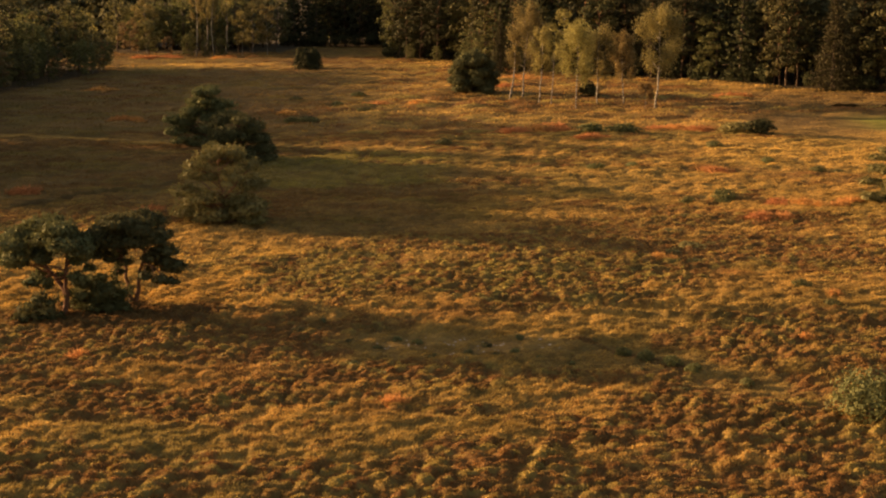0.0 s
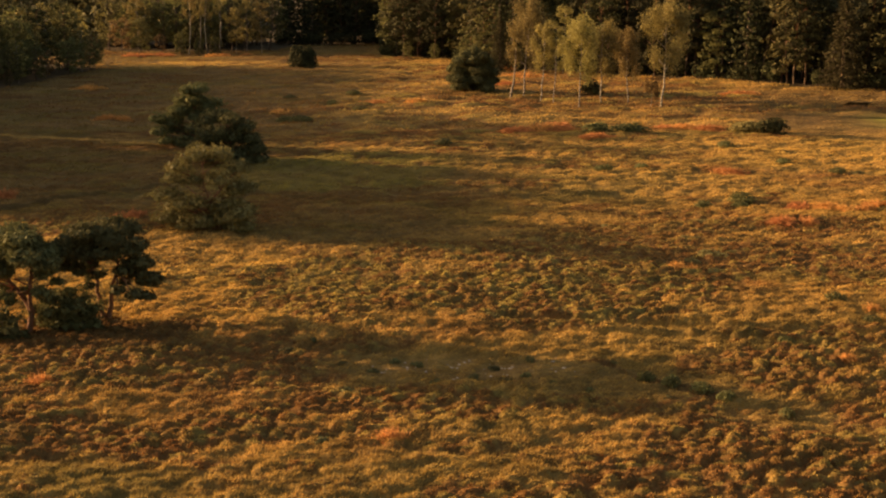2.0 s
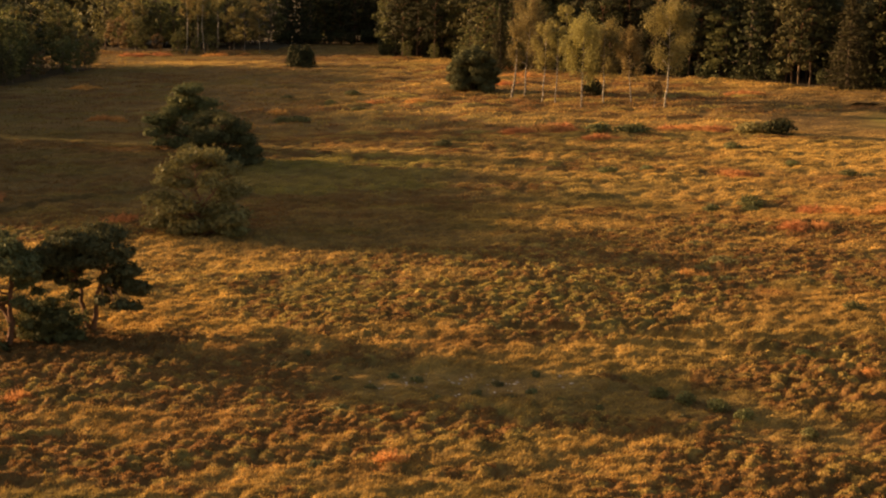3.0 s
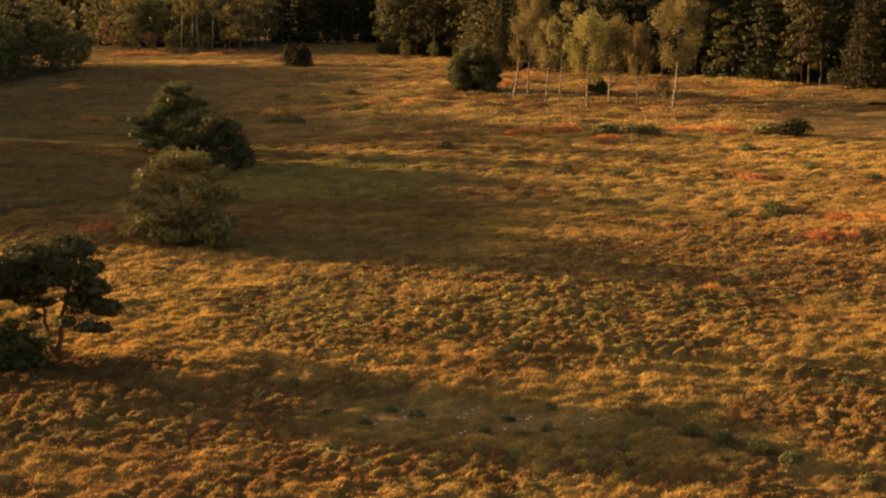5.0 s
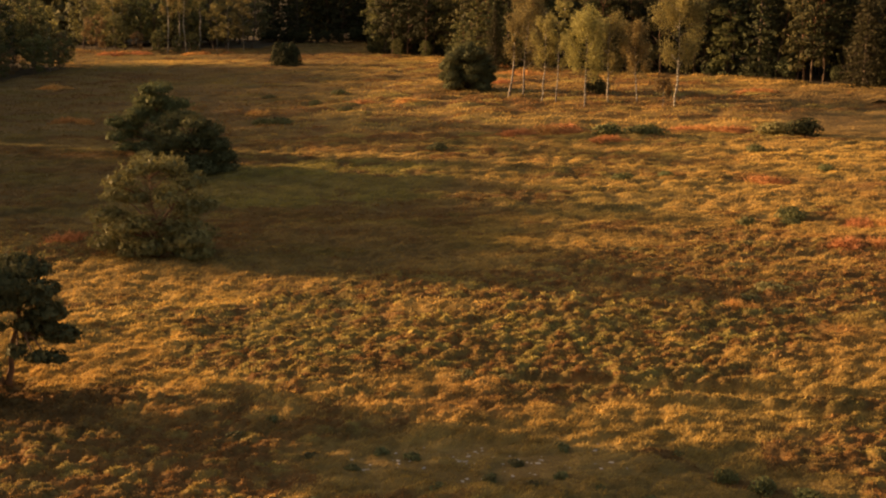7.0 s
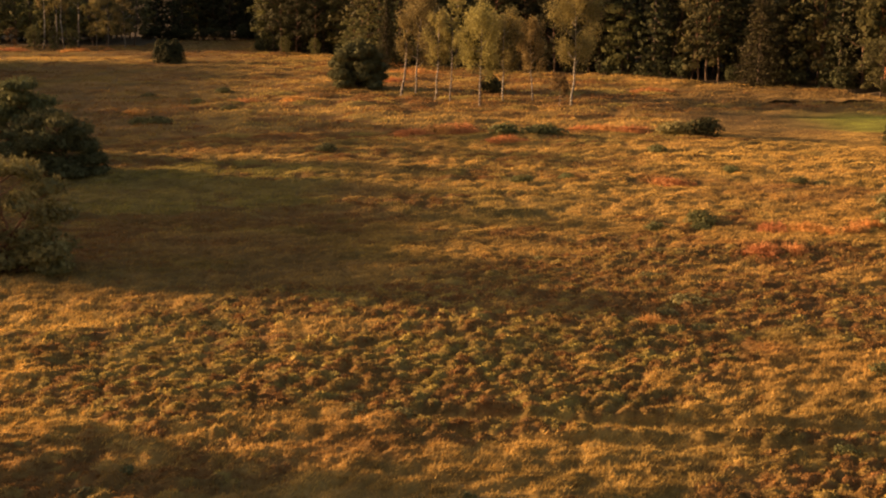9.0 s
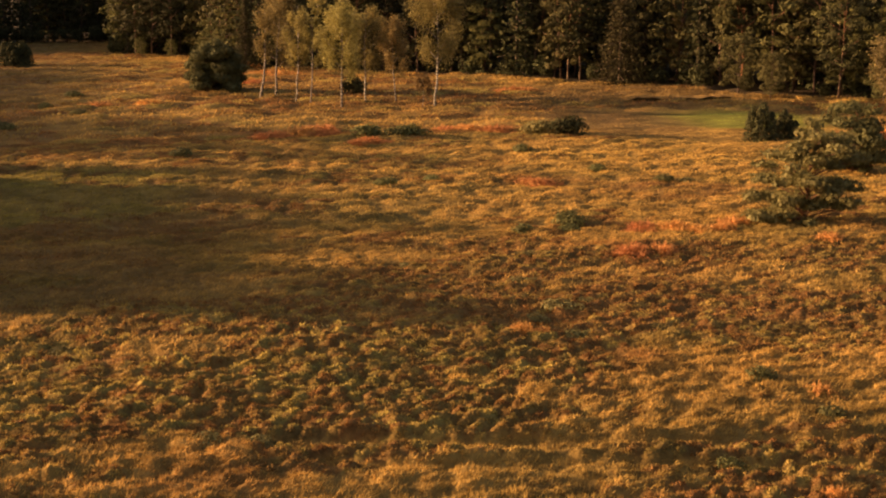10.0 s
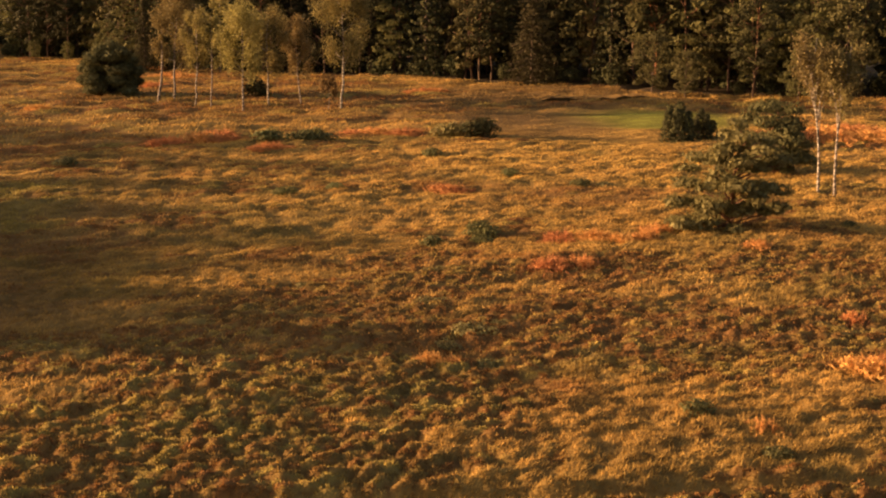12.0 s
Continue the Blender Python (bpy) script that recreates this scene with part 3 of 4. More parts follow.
# the two wind-shaped pines near the hollow
r = np.random.default_rng(11)
assemble(thing("pine_tree", -18.2, 55.7, "wind-shaped Scots pine with a flat dark green crown", "tree", "open-grown pines"),
         padded_pine(r, [[(0, 0, 0), (0.25, 0.1, 1.0), (0.2, 0, 2.3), (0.4, 0.2, 3.1), (0.1, 0.3, 4.2)], [(0.25, 0.1, 1.1), (-0.3, 0.3, 2.0), (-1.2, 0.5, 2.9), (-1.8, 0.3, 3.7)]],
                     [(-0.8, 4.45, 0.75), (0.05, 4.4, 0.8), (-1.6, 4.0, 0.9), (-0.5, 3.9, 0.9), (0.6, 3.9, 0.8), (1.15, 3.55, 0.65), (-2.0, 3.1, 0.75), (-1.1, 3.1, 0.6),
                      (-2.6, 3.75, 0.85), (-2.9, 2.9, 0.65), (0.85, 3.1, 0.5), (-1.5, 2.0, 0.4), (-0.5, 1.9, 0.32), (0.9, 2.3, 0.35)], 1.9, flat=0.50, shift=(0.3, 0), bare=2.1, thick=1.5, inner=220), PINE_BARK, PINE_LEAF)
r = np.random.default_rng(12)
assemble(thing("pine_tree", -15.4, 57.8, "two-stemmed Scots pine with a flat dark green crown on the heath", "tree", "open-grown pines"),
         padded_pine(r, [[(-0.05, 0, 0), (-0.2, 0, 0.7), (-0.32, 0.1, 1.7), (-0.55, 0.2, 2.7), (-0.4, 0.1, 3.9)], [(0.1, 0.05, 0), (0.2, 0, 0.8), (0.32, 0, 1.7), (0.7, -0.1, 2.7), (0.5, 0, 3.9)]],
                     [(-0.4, 4.25, 0.75), (0.15, 4.3, 0.7), (-0.9, 3.9, 0.75), (0.75, 4.05, 0.75), (1.4, 3.55, 0.65), (0.35, 3.5, 0.7), (-0.5, 3.4, 0.7), (-1.4, 3.4, 0.7),
                      (1.6, 2.75, 0.6), (2.1, 2.05, 0.55), (2.0, 1.55, 0.4), (1.1, 2.5, 0.35), (-1.0, 2.6, 0.5), (-0.6, 1.95, 0.35), (0.95, 1.85, 0.3), (-1.9, 3.05, 0.6)], 1.7, flat=0.52, more=1.2, grow=1.38, bare=2.3, thick=1.5, inner=220), PINE_BARK, PINE_LEAF)
r = np.random.default_rng(13)
assemble(thing("young_pine", -16.9, 56.6, "small bushy pine under the taller pines", "tree"),
         padded_pine(r, [[(0, 0, 0), (0.05, 0, 0.9), (0.1, 0, 1.8)]], [(0, 1.7, 0.5), (-0.5, 1.4, 0.5), (0.6, 1.35, 0.5), (-0.9, 0.8, 0.55), (1.1, 0.9, 0.5), (0.2, 0.9, 0.6), (-0.3, 0.45, 0.6), (0.8, 0.4, 0.55), (1.4, 0.45, 0.4)], 0.9), DARK_BARK, PINE_LEAF)
assemble(thing("young_pine", -19.0, 55.0, "low bushy pine at the foot of a taller one", "tree"),
         padded_pine(r, [[(0, 0, 0), (0.05, 0, 0.7), (0, 0, 1.3)]], [(0, 1.2, 0.45), (-0.5, 0.85, 0.5), (0.5, 0.8, 0.5), (-0.7, 0.4, 0.5), (0.1, 0.45, 0.55), (0.8, 0.4, 0.45)], 0.8, grow=1.0), DARK_BARK, PINE_LEAF)
# the row of three
r = np.random.default_rng(14)
assemble(thing("pine_tree", -14.7, 78.5, "broad bushy Scots pine, branched to the ground, needles olive green", "tree", "row of three pines"),
         padded_pine(r, [[(0, 0, 0), (-0.1, -0.5, 1.2), (0.1, -0.6, 2.3), (-0.3, -0.4, 3.2), (-0.2, 0, 4.6)], [(0.05, -0.5, 1.9), (0.7, -0.6, 2.6), (1.5, -0.3, 3.5)]],
                     [(-0.65, 4.7, 0.75), (0.65, 4.75, 0.75), (-1.4, 4.2, 0.65), (2.0, 3.9, 0.65), (1.45, 3.75, 0.6), (-1.95, 3.2, 0.85), (-0.9, 3.3, 0.75), (0.9, 3.4, 0.75), (1.9, 2.6, 0.95),
                      (-2.7, 2.2, 0.75), (-1.9, 1.7, 0.85), (-0.8, 1.9, 0.8), (0.9, 1.6, 0.95), (2.0, 1.3, 1.0), (-2.8, 0.9, 0.7), (-1.7, 0.75, 0.85), (-0.1, 0.7, 0.9), (1.3, 0.65, 0.95), (2.2, 0.6, 0.75)], 1.9, shift=(-0.05, 0)),
         PINE_BARK, YOUNG_LEAF)
r = np.random.default_rng(15)
assemble(thing("pine_tree", -18.1, 106.0, "dark bushy Scots pine, branched low on the heath", "tree", "row of three pines"),
         padded_pine(r, [[(0, 0, 0), (-0.1, 0, 1.5), (-0.3, 0, 3.9)]],
                     [(-2.9, 3.1, 0.6), (-1.9, 3.6, 0.85), (-0.7, 4.0, 0.85), (0.3, 3.9, 0.8), (1.0, 3.1, 0.95), (-1.3, 2.6, 1.05), (-0.1, 2.4, 1.1), (1.4, 2.1, 1.05), (2.0, 1.2, 0.95), (2.5, 0.6, 0.7),
                      (-0.9, 1.3, 1.15), (0.5, 0.9, 1.15), (-2.4, 1.9, 0.9), (-2.1, 0.9, 0.95), (1.3, 0.6, 0.9)], 2.1, 0.22, shoots=65, shift=(-0.2, 0)), PINE_BARK, PINE_LEAF)
r = np.random.default_rng(16)
assemble(thing("pine_tree", -23.4, 117.0, "dark layered Scots pine with a pointed crown", "tree", "row of three pines"),
         padded_pine(r, [[(0, 0, 0), (0.1, 0, 2.5), (0.3, 0, 5.4)]],
                     [(-0.4, 5.2, 0.75), (0.8, 5.4, 0.75), (-1.1, 4.3, 0.85), (0.5, 4.4, 1.0), (1.8, 3.9, 0.75), (-1.2, 3.4, 1.0), (0.5, 3.1, 1.1), (2.0, 3.0, 0.95), (3.3, 3.0, 0.6), (-3.2, 2.7, 0.8),
                      (-2.1, 2.4, 0.9), (-2.9, 1.6, 0.8), (-1.3, 1.5, 1.05), (0.6, 1.5, 1.15), (-2.4, 0.8, 0.75), (-0.8, 0.6, 1.0), (1.0, 0.6, 1.0)], 2.2, 0.23, shoots=60), PINE_BARK, PINE_LEAF)
# young pine beside the white birches, and a darker one behind it
r = np.random.default_rng(17)
assemble(thing("pine_tree", 31.8, 84.8, "young open Scots pine, branched to the ground, grey-green needles", "tree"),
         padded_pine(r, [[(0, 0, 0), (0.1, 0, 2.5), (0.35, 0, 5.3)]],
                     [(0.35, 5.4, 0.38), (-0.1, 4.8, 0.5), (1.0, 4.75, 0.5), (-0.6, 4.2, 0.6), (0.7, 4.2, 0.65), (1.7, 4.0, 0.6), (-1.3, 3.6, 0.6), (0.0, 3.5, 0.7), (1.1, 3.2, 0.7), (2.3, 3.2, 0.6),
                      (-1.9, 3.1, 0.5), (-1.9, 2.3, 0.65), (-0.7, 2.5, 0.7), (0.6, 2.2, 0.7), (1.9, 2.0, 0.75), (2.6, 1.9, 0.55), (-2.7, 1.5, 0.6), (-1.6, 1.3, 0.7), (-0.3, 1.2, 0.75), (1.1, 1.2, 0.7),
                      (2.1, 1.0, 0.55), (-2.9, 0.6, 0.55), (-2.0, 0.5, 0.6), (-0.6, 0.5, 0.6)], 1.9, flat=0.45, more=1.3, shoots=65, grow=1.45), PINE_BARK, GREY_PINE)
r = np.random.default_rng(18)
assemble(thing("pine_tree", 44.4, 102.2, "dark bushy Scots pine behind a younger one", "tree"),
         padded_pine(r, [[(0, 0, 0), (0.1, 0, 2.0), (0.1, 0, 4.4)]],
                     [(-0.5, 4.3, 0.7), (0.4, 4.4, 0.7), (-1.2, 3.5, 0.8), (0.2, 3.5, 1.0), (1.2, 3.3, 0.8), (-1.4, 2.4, 0.9), (0.1, 2.4, 1.1), (1.5, 2.2, 0.9), (-1.4, 1.3, 0.95), (0.2, 1.2, 1.1), (1.6, 1.1, 0.95), (-0.8, 0.5, 0.9), (0.9, 0.5, 0.9)],
                     1.7, 0.22, shoots=60), PINE_BARK, PINE_LEAF)


def birch_shape(r, foot, top, tall, low, width, limbs, n, leaf, fall=0.9, rad=0.0085, twigs=False):
    """One birch stem with rising limbs and hanging sprays of leaves."""
    g, boughs, crown = Geo(), [], Geo()
    p = bent((foot[0], foot[1], 0), (top[0], top[1], tall), r, 0.018, 10)
    g.add(*tube(p, np.linspace(rad * tall * 1.25, 0.012, 10), 8))
    for i in range(limbs):
        f = (i + r.random()) / limbs
        z0 = low * 0.85 + (tall * 0.9 - low * 0.85) * f
        a = i * 2.4 + r.uniform(-0.6, 0.6)
        reach = width * (0.55 + 0.75 * math.sin(math.pi * min(1, 0.15 + 0.8 * f))) * 0.75 * r.uniform(0.7, 1.15)
        root = np.array([np.interp(z0, p[:, 2], p[:, q]) for q in range(3)])
        end = root + [math.cos(a) * reach, math.sin(a) * reach, min(reach * r.uniform(0.9, 1.5) * (1.5 if twigs else 1.0), tall * 1.02 - z0)]
        lp = bent(root, end, r, 0.05, 6, -0.1 * reach)
        b = Geo()
        b.add(*tube(lp, np.linspace((0.0062 if twigs else 0.0050) * tall, 0.010, 6), 5))
        boughs.append(b)
        for s in (0.55, 0.8, 1.0):
            c = root + (end - root) * s
            m = int((1.5 if twigs else 2.2) * n / limbs / 3)
            pts, _ = in_lobe(r, m, c, (0.40 * width, 0.40 * width, 0.46 * width), 0.1)
            pts[:, 2] -= fall * width * 0.5 * r.random(m) ** 2
            if twigs:
                tufts(crown, r, pts, unit(pts - c), leaf * 2.4, leaf * 0.32, 3)
                pts = pts[::2]
            crown.add(*leaves(pts, leaf, r))
    return [g], boughs, crown


BIRCHES = [  # x, y, height, foot of the crown, half width, leaves, lean x, leaf material
    (7.9, 167.9, 9.9, 5.5, 0.7, 160, 0.7, BIRCH_LEAF, "slender birch with a pale trunk and hardly any leaves"),
    (9.6, 167.9, 12.6, 4.2, 2.4, 1500, 1.0, BIRCH_LEAF, "birch with a pale trunk and yellowing leaves"),
    (11.4, 162.0, 10.5, 4.0, 1.5, 700, 0.4, BIRCH_LEAF, "slim birch with a dark trunk and thin yellowing crown"),
    (12.9, 160.4, 9.5, 4.6, 1.2, 420, 0.3, BIRCH_LEAF, "slim birch with a pale trunk and thin crown"),
    (15.5, 154.2, 10.6, 4.0, 2.5, 1500, 0.2, BIRCH_LEAF, "birch with a spreading olive-yellow crown"),
    (18.7, 158.6, 9.9, 4.0, 2.0, 1000, 0.2, BIRCH_LEAF, "birch with a curved pale trunk and olive-yellow leaves"),
    (22.5, 161.6, 9.2, 2.6, 1.7, 900, -0.3, RUSSET_LEAF, "birch with browning leaves"),
    (24.1, 154.0, 3.2, 1.3, 0.9, 200, 0.0, RUSSET_LEAF, "low birch sapling with browning leaves"),
    (25.1, 152.5, 12.7, 4.5, 2.6, 1700, 0.0, BIRCH_LEAF, "tall birch with a full olive-yellow crown"),
]
for i, (x, y, tall, low, width, n, lean, leaf, words) in enumerate(BIRCHES):
    r = np.random.default_rng(30 + i)
    assemble(thing("birch_tree", x, y, words, "tree", "birches before the wood"),
             birch_shape(r, (0, 0), (lean, 0), tall, low, width, 11 if n > 500 else 6, int(n * 2.6), 0.175, rad=0.0085 if n > 160 else 0.013), BIRCH_BARK if n > 160 else WHITE_BARK, leaf)


def fan_birch(r, way, tall, low, spread, limbs, n, leaf):
    """A white birch whose limbs sweep up steeply into a thin fan of twigs."""
    q = np.array(way, float)
    u = np.linspace(0, len(q) - 1, 12)
    p = np.stack([np.interp(u, np.arange(len(q)), q[:, i]) for i in range(3)], 1)
    p[1:-1] = 0.25 * p[:-2] + 0.5 * p[1:-1] + 0.25 * p[2:]
    g, boughs, crown = Geo().add(*tube(p, np.linspace(0.092, 0.016, 12), 8)), [], Geo()
    for i in range(limbs):
        f = (i + r.random()) / limbs
        z0 = low + (tall * 0.78 - low) * f
        a = i * 2.4 + r.uniform(-0.5, 0.5)
        reach = spread * (1.0 - 0.45 * f) * r.uniform(0.6, 1.1)
        root = np.array([np.interp(z0, p[:, 2], p[:, j]) for j in range(3)])
        end = root + [math.cos(a) * reach, math.sin(a) * reach, min(reach * r.uniform(1.5, 2.4) + 0.8, tall * r.uniform(0.9, 1.0) - z0)]
        lp = bent(root, end, r, 0.03, 8)
        lp[:, :2] -= (np.sin(np.linspace(0, 1, 8) * np.pi) * 0.16)[:, None] * (end - root)[:2]
        boughs.append(Geo().add(*tube(lp, np.linspace(0.036, 0.010, 8), 5)))
        m = n // limbs
        s = 0.35 + 0.65 * r.random(m) ** 0.7
        base = np.stack([np.interp(s, np.linspace(0, 1, 8), lp[:, j]) for j in range(3)], 1)
        away = unit(r.normal(0, 0.8, (m, 3)) + (end - root) / np.linalg.norm(end - root) * 0.9 + [0, 0, 0.1])
        far = r.uniform(0.25, 0.75, m)
        crown.add(*blades(base, away, far, 0.020 * np.ones(m), r))
        for k in (0.5, 0.75, 1.0):
            pts = base + away * (far * k)[:, None] + r.normal(0, 0.07, (m, 3)) - [0, 0, 0.10 * k]
            crown.add(*leaves(pts, leaf, r))
    return [g], boughs, crown


r = np.random.default_rng(50)
for x, y, tall, spread, way, words in ((42.2, 93.4, 9.4, 1.9, [(0, 0, 0), (-0.05, 0, 1.5), (-0.12, 0, 3.0), (-0.55, 0, 5.5), (-0.8, 0.1, 7.5), (-0.6, 0.1, 9.2)], "white-stemmed birch with a thin tan autumn crown"),
                                       (42.6, 92.3, 9.0, 1.55, [(0, 0, 0), (-0.1, 0, 2.0), (-0.05, 0, 4.5), (0.1, 0, 6.0), (0.5, 0, 8.8)], "slender white birch beside its twin, thin tan crown")):
    assemble(thing("birch_tree", x, y, words, "tree", "pair of white birches"),
             fan_birch(r, way, tall, 3.3, spread, 15, 1350, 0.13), WHITE_BARK, TAN_TWIG)


def shrub_shape(r, tall, wx, wy, n, leaf, lobes=7, low=0.0, spires=False):
    """A shrub: stems from the ground and lumpy clumps of small leaf sprays; spires makes upright pointed ones of uneven height."""
    stems, crown = [], Geo()
    for i in range(lobes):
        a = i * 2.4 + r.uniform(-0.4, 0.4)
        d = math.sqrt((i + 0.3) / lobes) * (0.75 if spires else 0.62)
        c = np.array([math.cos(a) * d * wx, math.sin(a) * d * wy, low + (tall - low) * (0.66 - 0.40 * d) * r.uniform(0.8, 1.1)])
        foot = (r.normal(0, 0.05 * wx), r.normal(0, 0.05 * wy), 0)
        m = n // lobes
        if spires:
            h = tall * r.uniform(0.62, 1.0) * (1 - 0.12 * d)
            c[2] = h * 0.5
            f = r.random(m) ** 0.8
            b = r.uniform(0, 6.283, m)
            k = (0.07 + 0.36 * (1 - f) ** 0.6) * r.uniform(0.75, 1.1, m)
            out = np.stack([np.cos(b), np.sin(b), np.full(m, 0.5)], 1)
            pts = np.stack([c[0] + np.cos(b) * k * wx, c[1] + np.sin(b) * k * wy, 0.06 + f * h], 1)
            crown.add(*leaves(pts, leaf, r, 0.3, out * 0.8))
        else:
            clump(crown, r, c, (0.58 * wx, 0.58 * wy, 0.44 * (tall - low)), m, leaf, 0.9)
        stems.append(Geo().add(*tube(bent(foot, c, r, 0.06, 5), np.linspace(0.03 + 0.010 * tall, 0.01, 5), 5)))
    return stems, crown


def shrub(name, x, y, tall, wx, wy, n, leaf, mat, words, seed, category="shrub", group="", lobes=7, spires=False):
    ob = thing(name, x, y, words, category, group)
    stems, crown = shrub_shape(np.random.default_rng(seed), tall, wx, wy, n, leaf, lobes, 0.0, spires)
    for g in stems:
        part("stem", g, DARK_BARK, ob, smooth=True)
    part("foliage", crown, mat, ob)
    return ob


shrub("juniper_bush", -27.0, 233.5, 4.6, 2.9, 2.6, 6000, 0.28, JUNIPER_LEAF, "broad dark juniper with a flat top in the open grass", 61, "bush", lobes=16, spires=True)
r = np.random.default_rng(62)
assemble(thing("pine_bush", 3.1, 176.2, "large rounded dark green bushy pine before the birches", "bush"),
         padded_pine(r, [[(0, 0, 0), (0.1, 0, 3.0), (0.2, 0, 5.8)]],
                     [(0.2, 5.6, 0.9), (-0.9, 5.2, 0.95), (1.2, 5.0, 1.0), (-1.9, 4.3, 1.0), (0.1, 4.4, 1.3), (2.0, 3.9, 1.1), (-2.6, 3.2, 1.1), (-0.9, 3.2, 1.4), (1.0, 3.1, 1.4), (2.7, 2.7, 1.1),
                      (-2.7, 1.9, 1.1), (-1.1, 1.8, 1.4), (0.7, 1.8, 1.4), (2.4, 1.6, 1.3), (-1.9, 0.8, 1.1), (0.2, 0.8, 1.3), (2.0, 0.7, 1.2)], 2.4, 0.30, 0.75, shoots=34), DARK_BARK, PINE_LEAF)
shrub("juniper_bush", 18.7, 169.3, 2.5, 1.5, 1.5, 1100, 0.26, JUNIPER_LEAF, "small round dark juniper among the birch trunks", 63, "bush", lobes=6)
shrub("juniper_bush", 45.9, 119.6, 3.5, 1.5, 1.5, 2600, 0.22, JUNIPER_LEAF, "dark juniper at the edge of the wet meadow", 64, "bush", lobes=9, spires=True)
shrub("juniper_bush", 48.7, 120.6, 2.6, 1.25, 1.3, 1900, 0.22, JUNIPER_LEAF, "dark low juniper beside another one", 65, "bush", lobes=7, spires=True)
shrub("willow_bush", 31.6, 126.0, 1.9, 1.9, 1.3, 1200, 0.22, JUNIPER_LEAF, "low dark willow bush in the pale grass", 66, "bush")
shrub("willow_bush", 29.4, 127.2, 1.3, 2.0, 1.2, 800, 0.22, TAN_TWIG, "low tan bush of bare twigs and dry leaves", 67, "bush")
shrub("willow_bush", 17.6, 126.1, 1.2, 2.2, 1.0, 1000, 0.22, SHRUB_LEAF, "long low dark green bush", 68, "bush")
shrub("willow_bush", 14.4, 126.8, 1.3, 1.6, 1.0, 700, 0.22, SHRUB_LEAF, "low grey-green bush in tall grass", 69, "bush")
shrub("oak_sapling", 14.7, 41.6, 2.0, 1.5, 1.4, 2600, 0.13, SHRUB_LEAF, "bushy green oak sapling in the heather", 70, "shrub", lobes=9)
FIRST = [shrub("low_shrub", 19.5, 87.0, 1.0, 1.0, 0.9, 800, 0.14, SHRUB_LEAF, "low dark green broom bush", 71, "shrub", "low green shrubs"),
         shrub("low_shrub", 14.0, 70.5, 0.55, 1.0, 0.8, 900, 0.12, YOUNG_LEAF, "low olive mat of creeping broom", 72, "shrub", "low green shrubs"),
         shrub("rush_tuft", -4.4, 42.8, 0.45, 0.42, 0.40, 420, 0.11, RUSH_LEAF, "dark green rush tuft in the hollow", 73, "tuft", "dark rush tufts", lobes=5)]
LOW = [  # kind, x, y, size
    (0, 19.0, 85.4, 0.7), (0, 16.7, 86.0, 0.8), (0, 15.3, 103.5, 0.8), (0, 12.0, 102.1, 0.9), (1, 17.0, 101.1, 1.0), (1, 7.3, 81.4, 0.7), (1, 13.6, 75.0, 0.9),
    (0, -0.7, 118.5, 1.2), (0, -13.2, 173.6, 1.3), (0, -10.6, 149.3, 1.1), (0, -14.7, 158.4, 1.2), (0, -16.1, 138.1, 1.5), (0, -18.0, 139.2, 1.2), (0, -20.9, 166.3, 1.2),
    (1, 15.3, 80.3, 0.8), (0, 24.8, 116.3, 1.1), (1, 23.6, 76.7, 0.6), (1, 13.5, 66.8, 0.8), (1, 12.6, 69.3, 0.8), (1, 15.2, 71.4, 0.7), (1, 10.2, 67.6, 0.5), (1, 26.4, 67.8, 0.5),
    (0, 17.6, 60.4, 0.6), (0, 37.6, 83.3, 0.6), (0, 18.1, 56.9, 0.5), (1, 1.4, 58.0, 0.8), (1, 0.2, 58.4, 0.7), (0, 13.6, 53.9, 0.45), (1, 9.5, 79.7, 0.6), (0, 27.3, 105.9, 0.8),
    (0, 30.1, 100.6, 0.8), (1, 31.6, 100.2, 0.9), (1, 4.8, 68.5, 0.6), (1, -4.5, 68.0, 0.7), (2, -4.0, 48.3, 1.0), (2, 1.8, 49.2, 0.7), (2, 0.7, 49.9, 0.65), (2, 1.5, 50.9, 0.6),
    (2, 2.7, 49.8, 0.6), (2, 3.6, 49.0, 0.65), (2, -3.2, 50.9, 0.6), (2, -4.5, 51.8, 0.6), (2, -0.7, 49.2, 0.8), (2, -6.8, 53.2, 0.8), (2, -2.4, 52.1, 0.7), (2, -1.5, 51.7, 0.7),
    (2, 6.2, 51.4, 0.7), (2, 4.9, 48.3, 0.7), (2, -2.6, 47.0, 0.7), (2, -5.9, 54.4, 0.7), (2, 2.9, 52.2, 0.8), (2, -1.3, 43.9, 0.6), (2, -0.9, 42.6, 0.5), (2, 7.6, 47.2, 0.8),
    # first four: dark clumps added to stand for the shaded slope of the hollow
    (0, 7.2, 49.7, 0.42), (0, 8.0, 48.8, 0.5), (0, 8.9, 47.9, 0.5), (0, 9.6, 47.0, 0.42), (0, 11.4, 45.6, 0.4), (1, 8.6, 45.2, 0.6),
]
for i, (kind, x, y, size) in enumerate(LOW):
    ob = copy_thing(FIRST[kind], pose(x, y, ground_z(x, y) - 0.05, 0, 0, 67 * i))
    ob.scale = (size, size * 0.9, 0.30 + 0.45 * size)


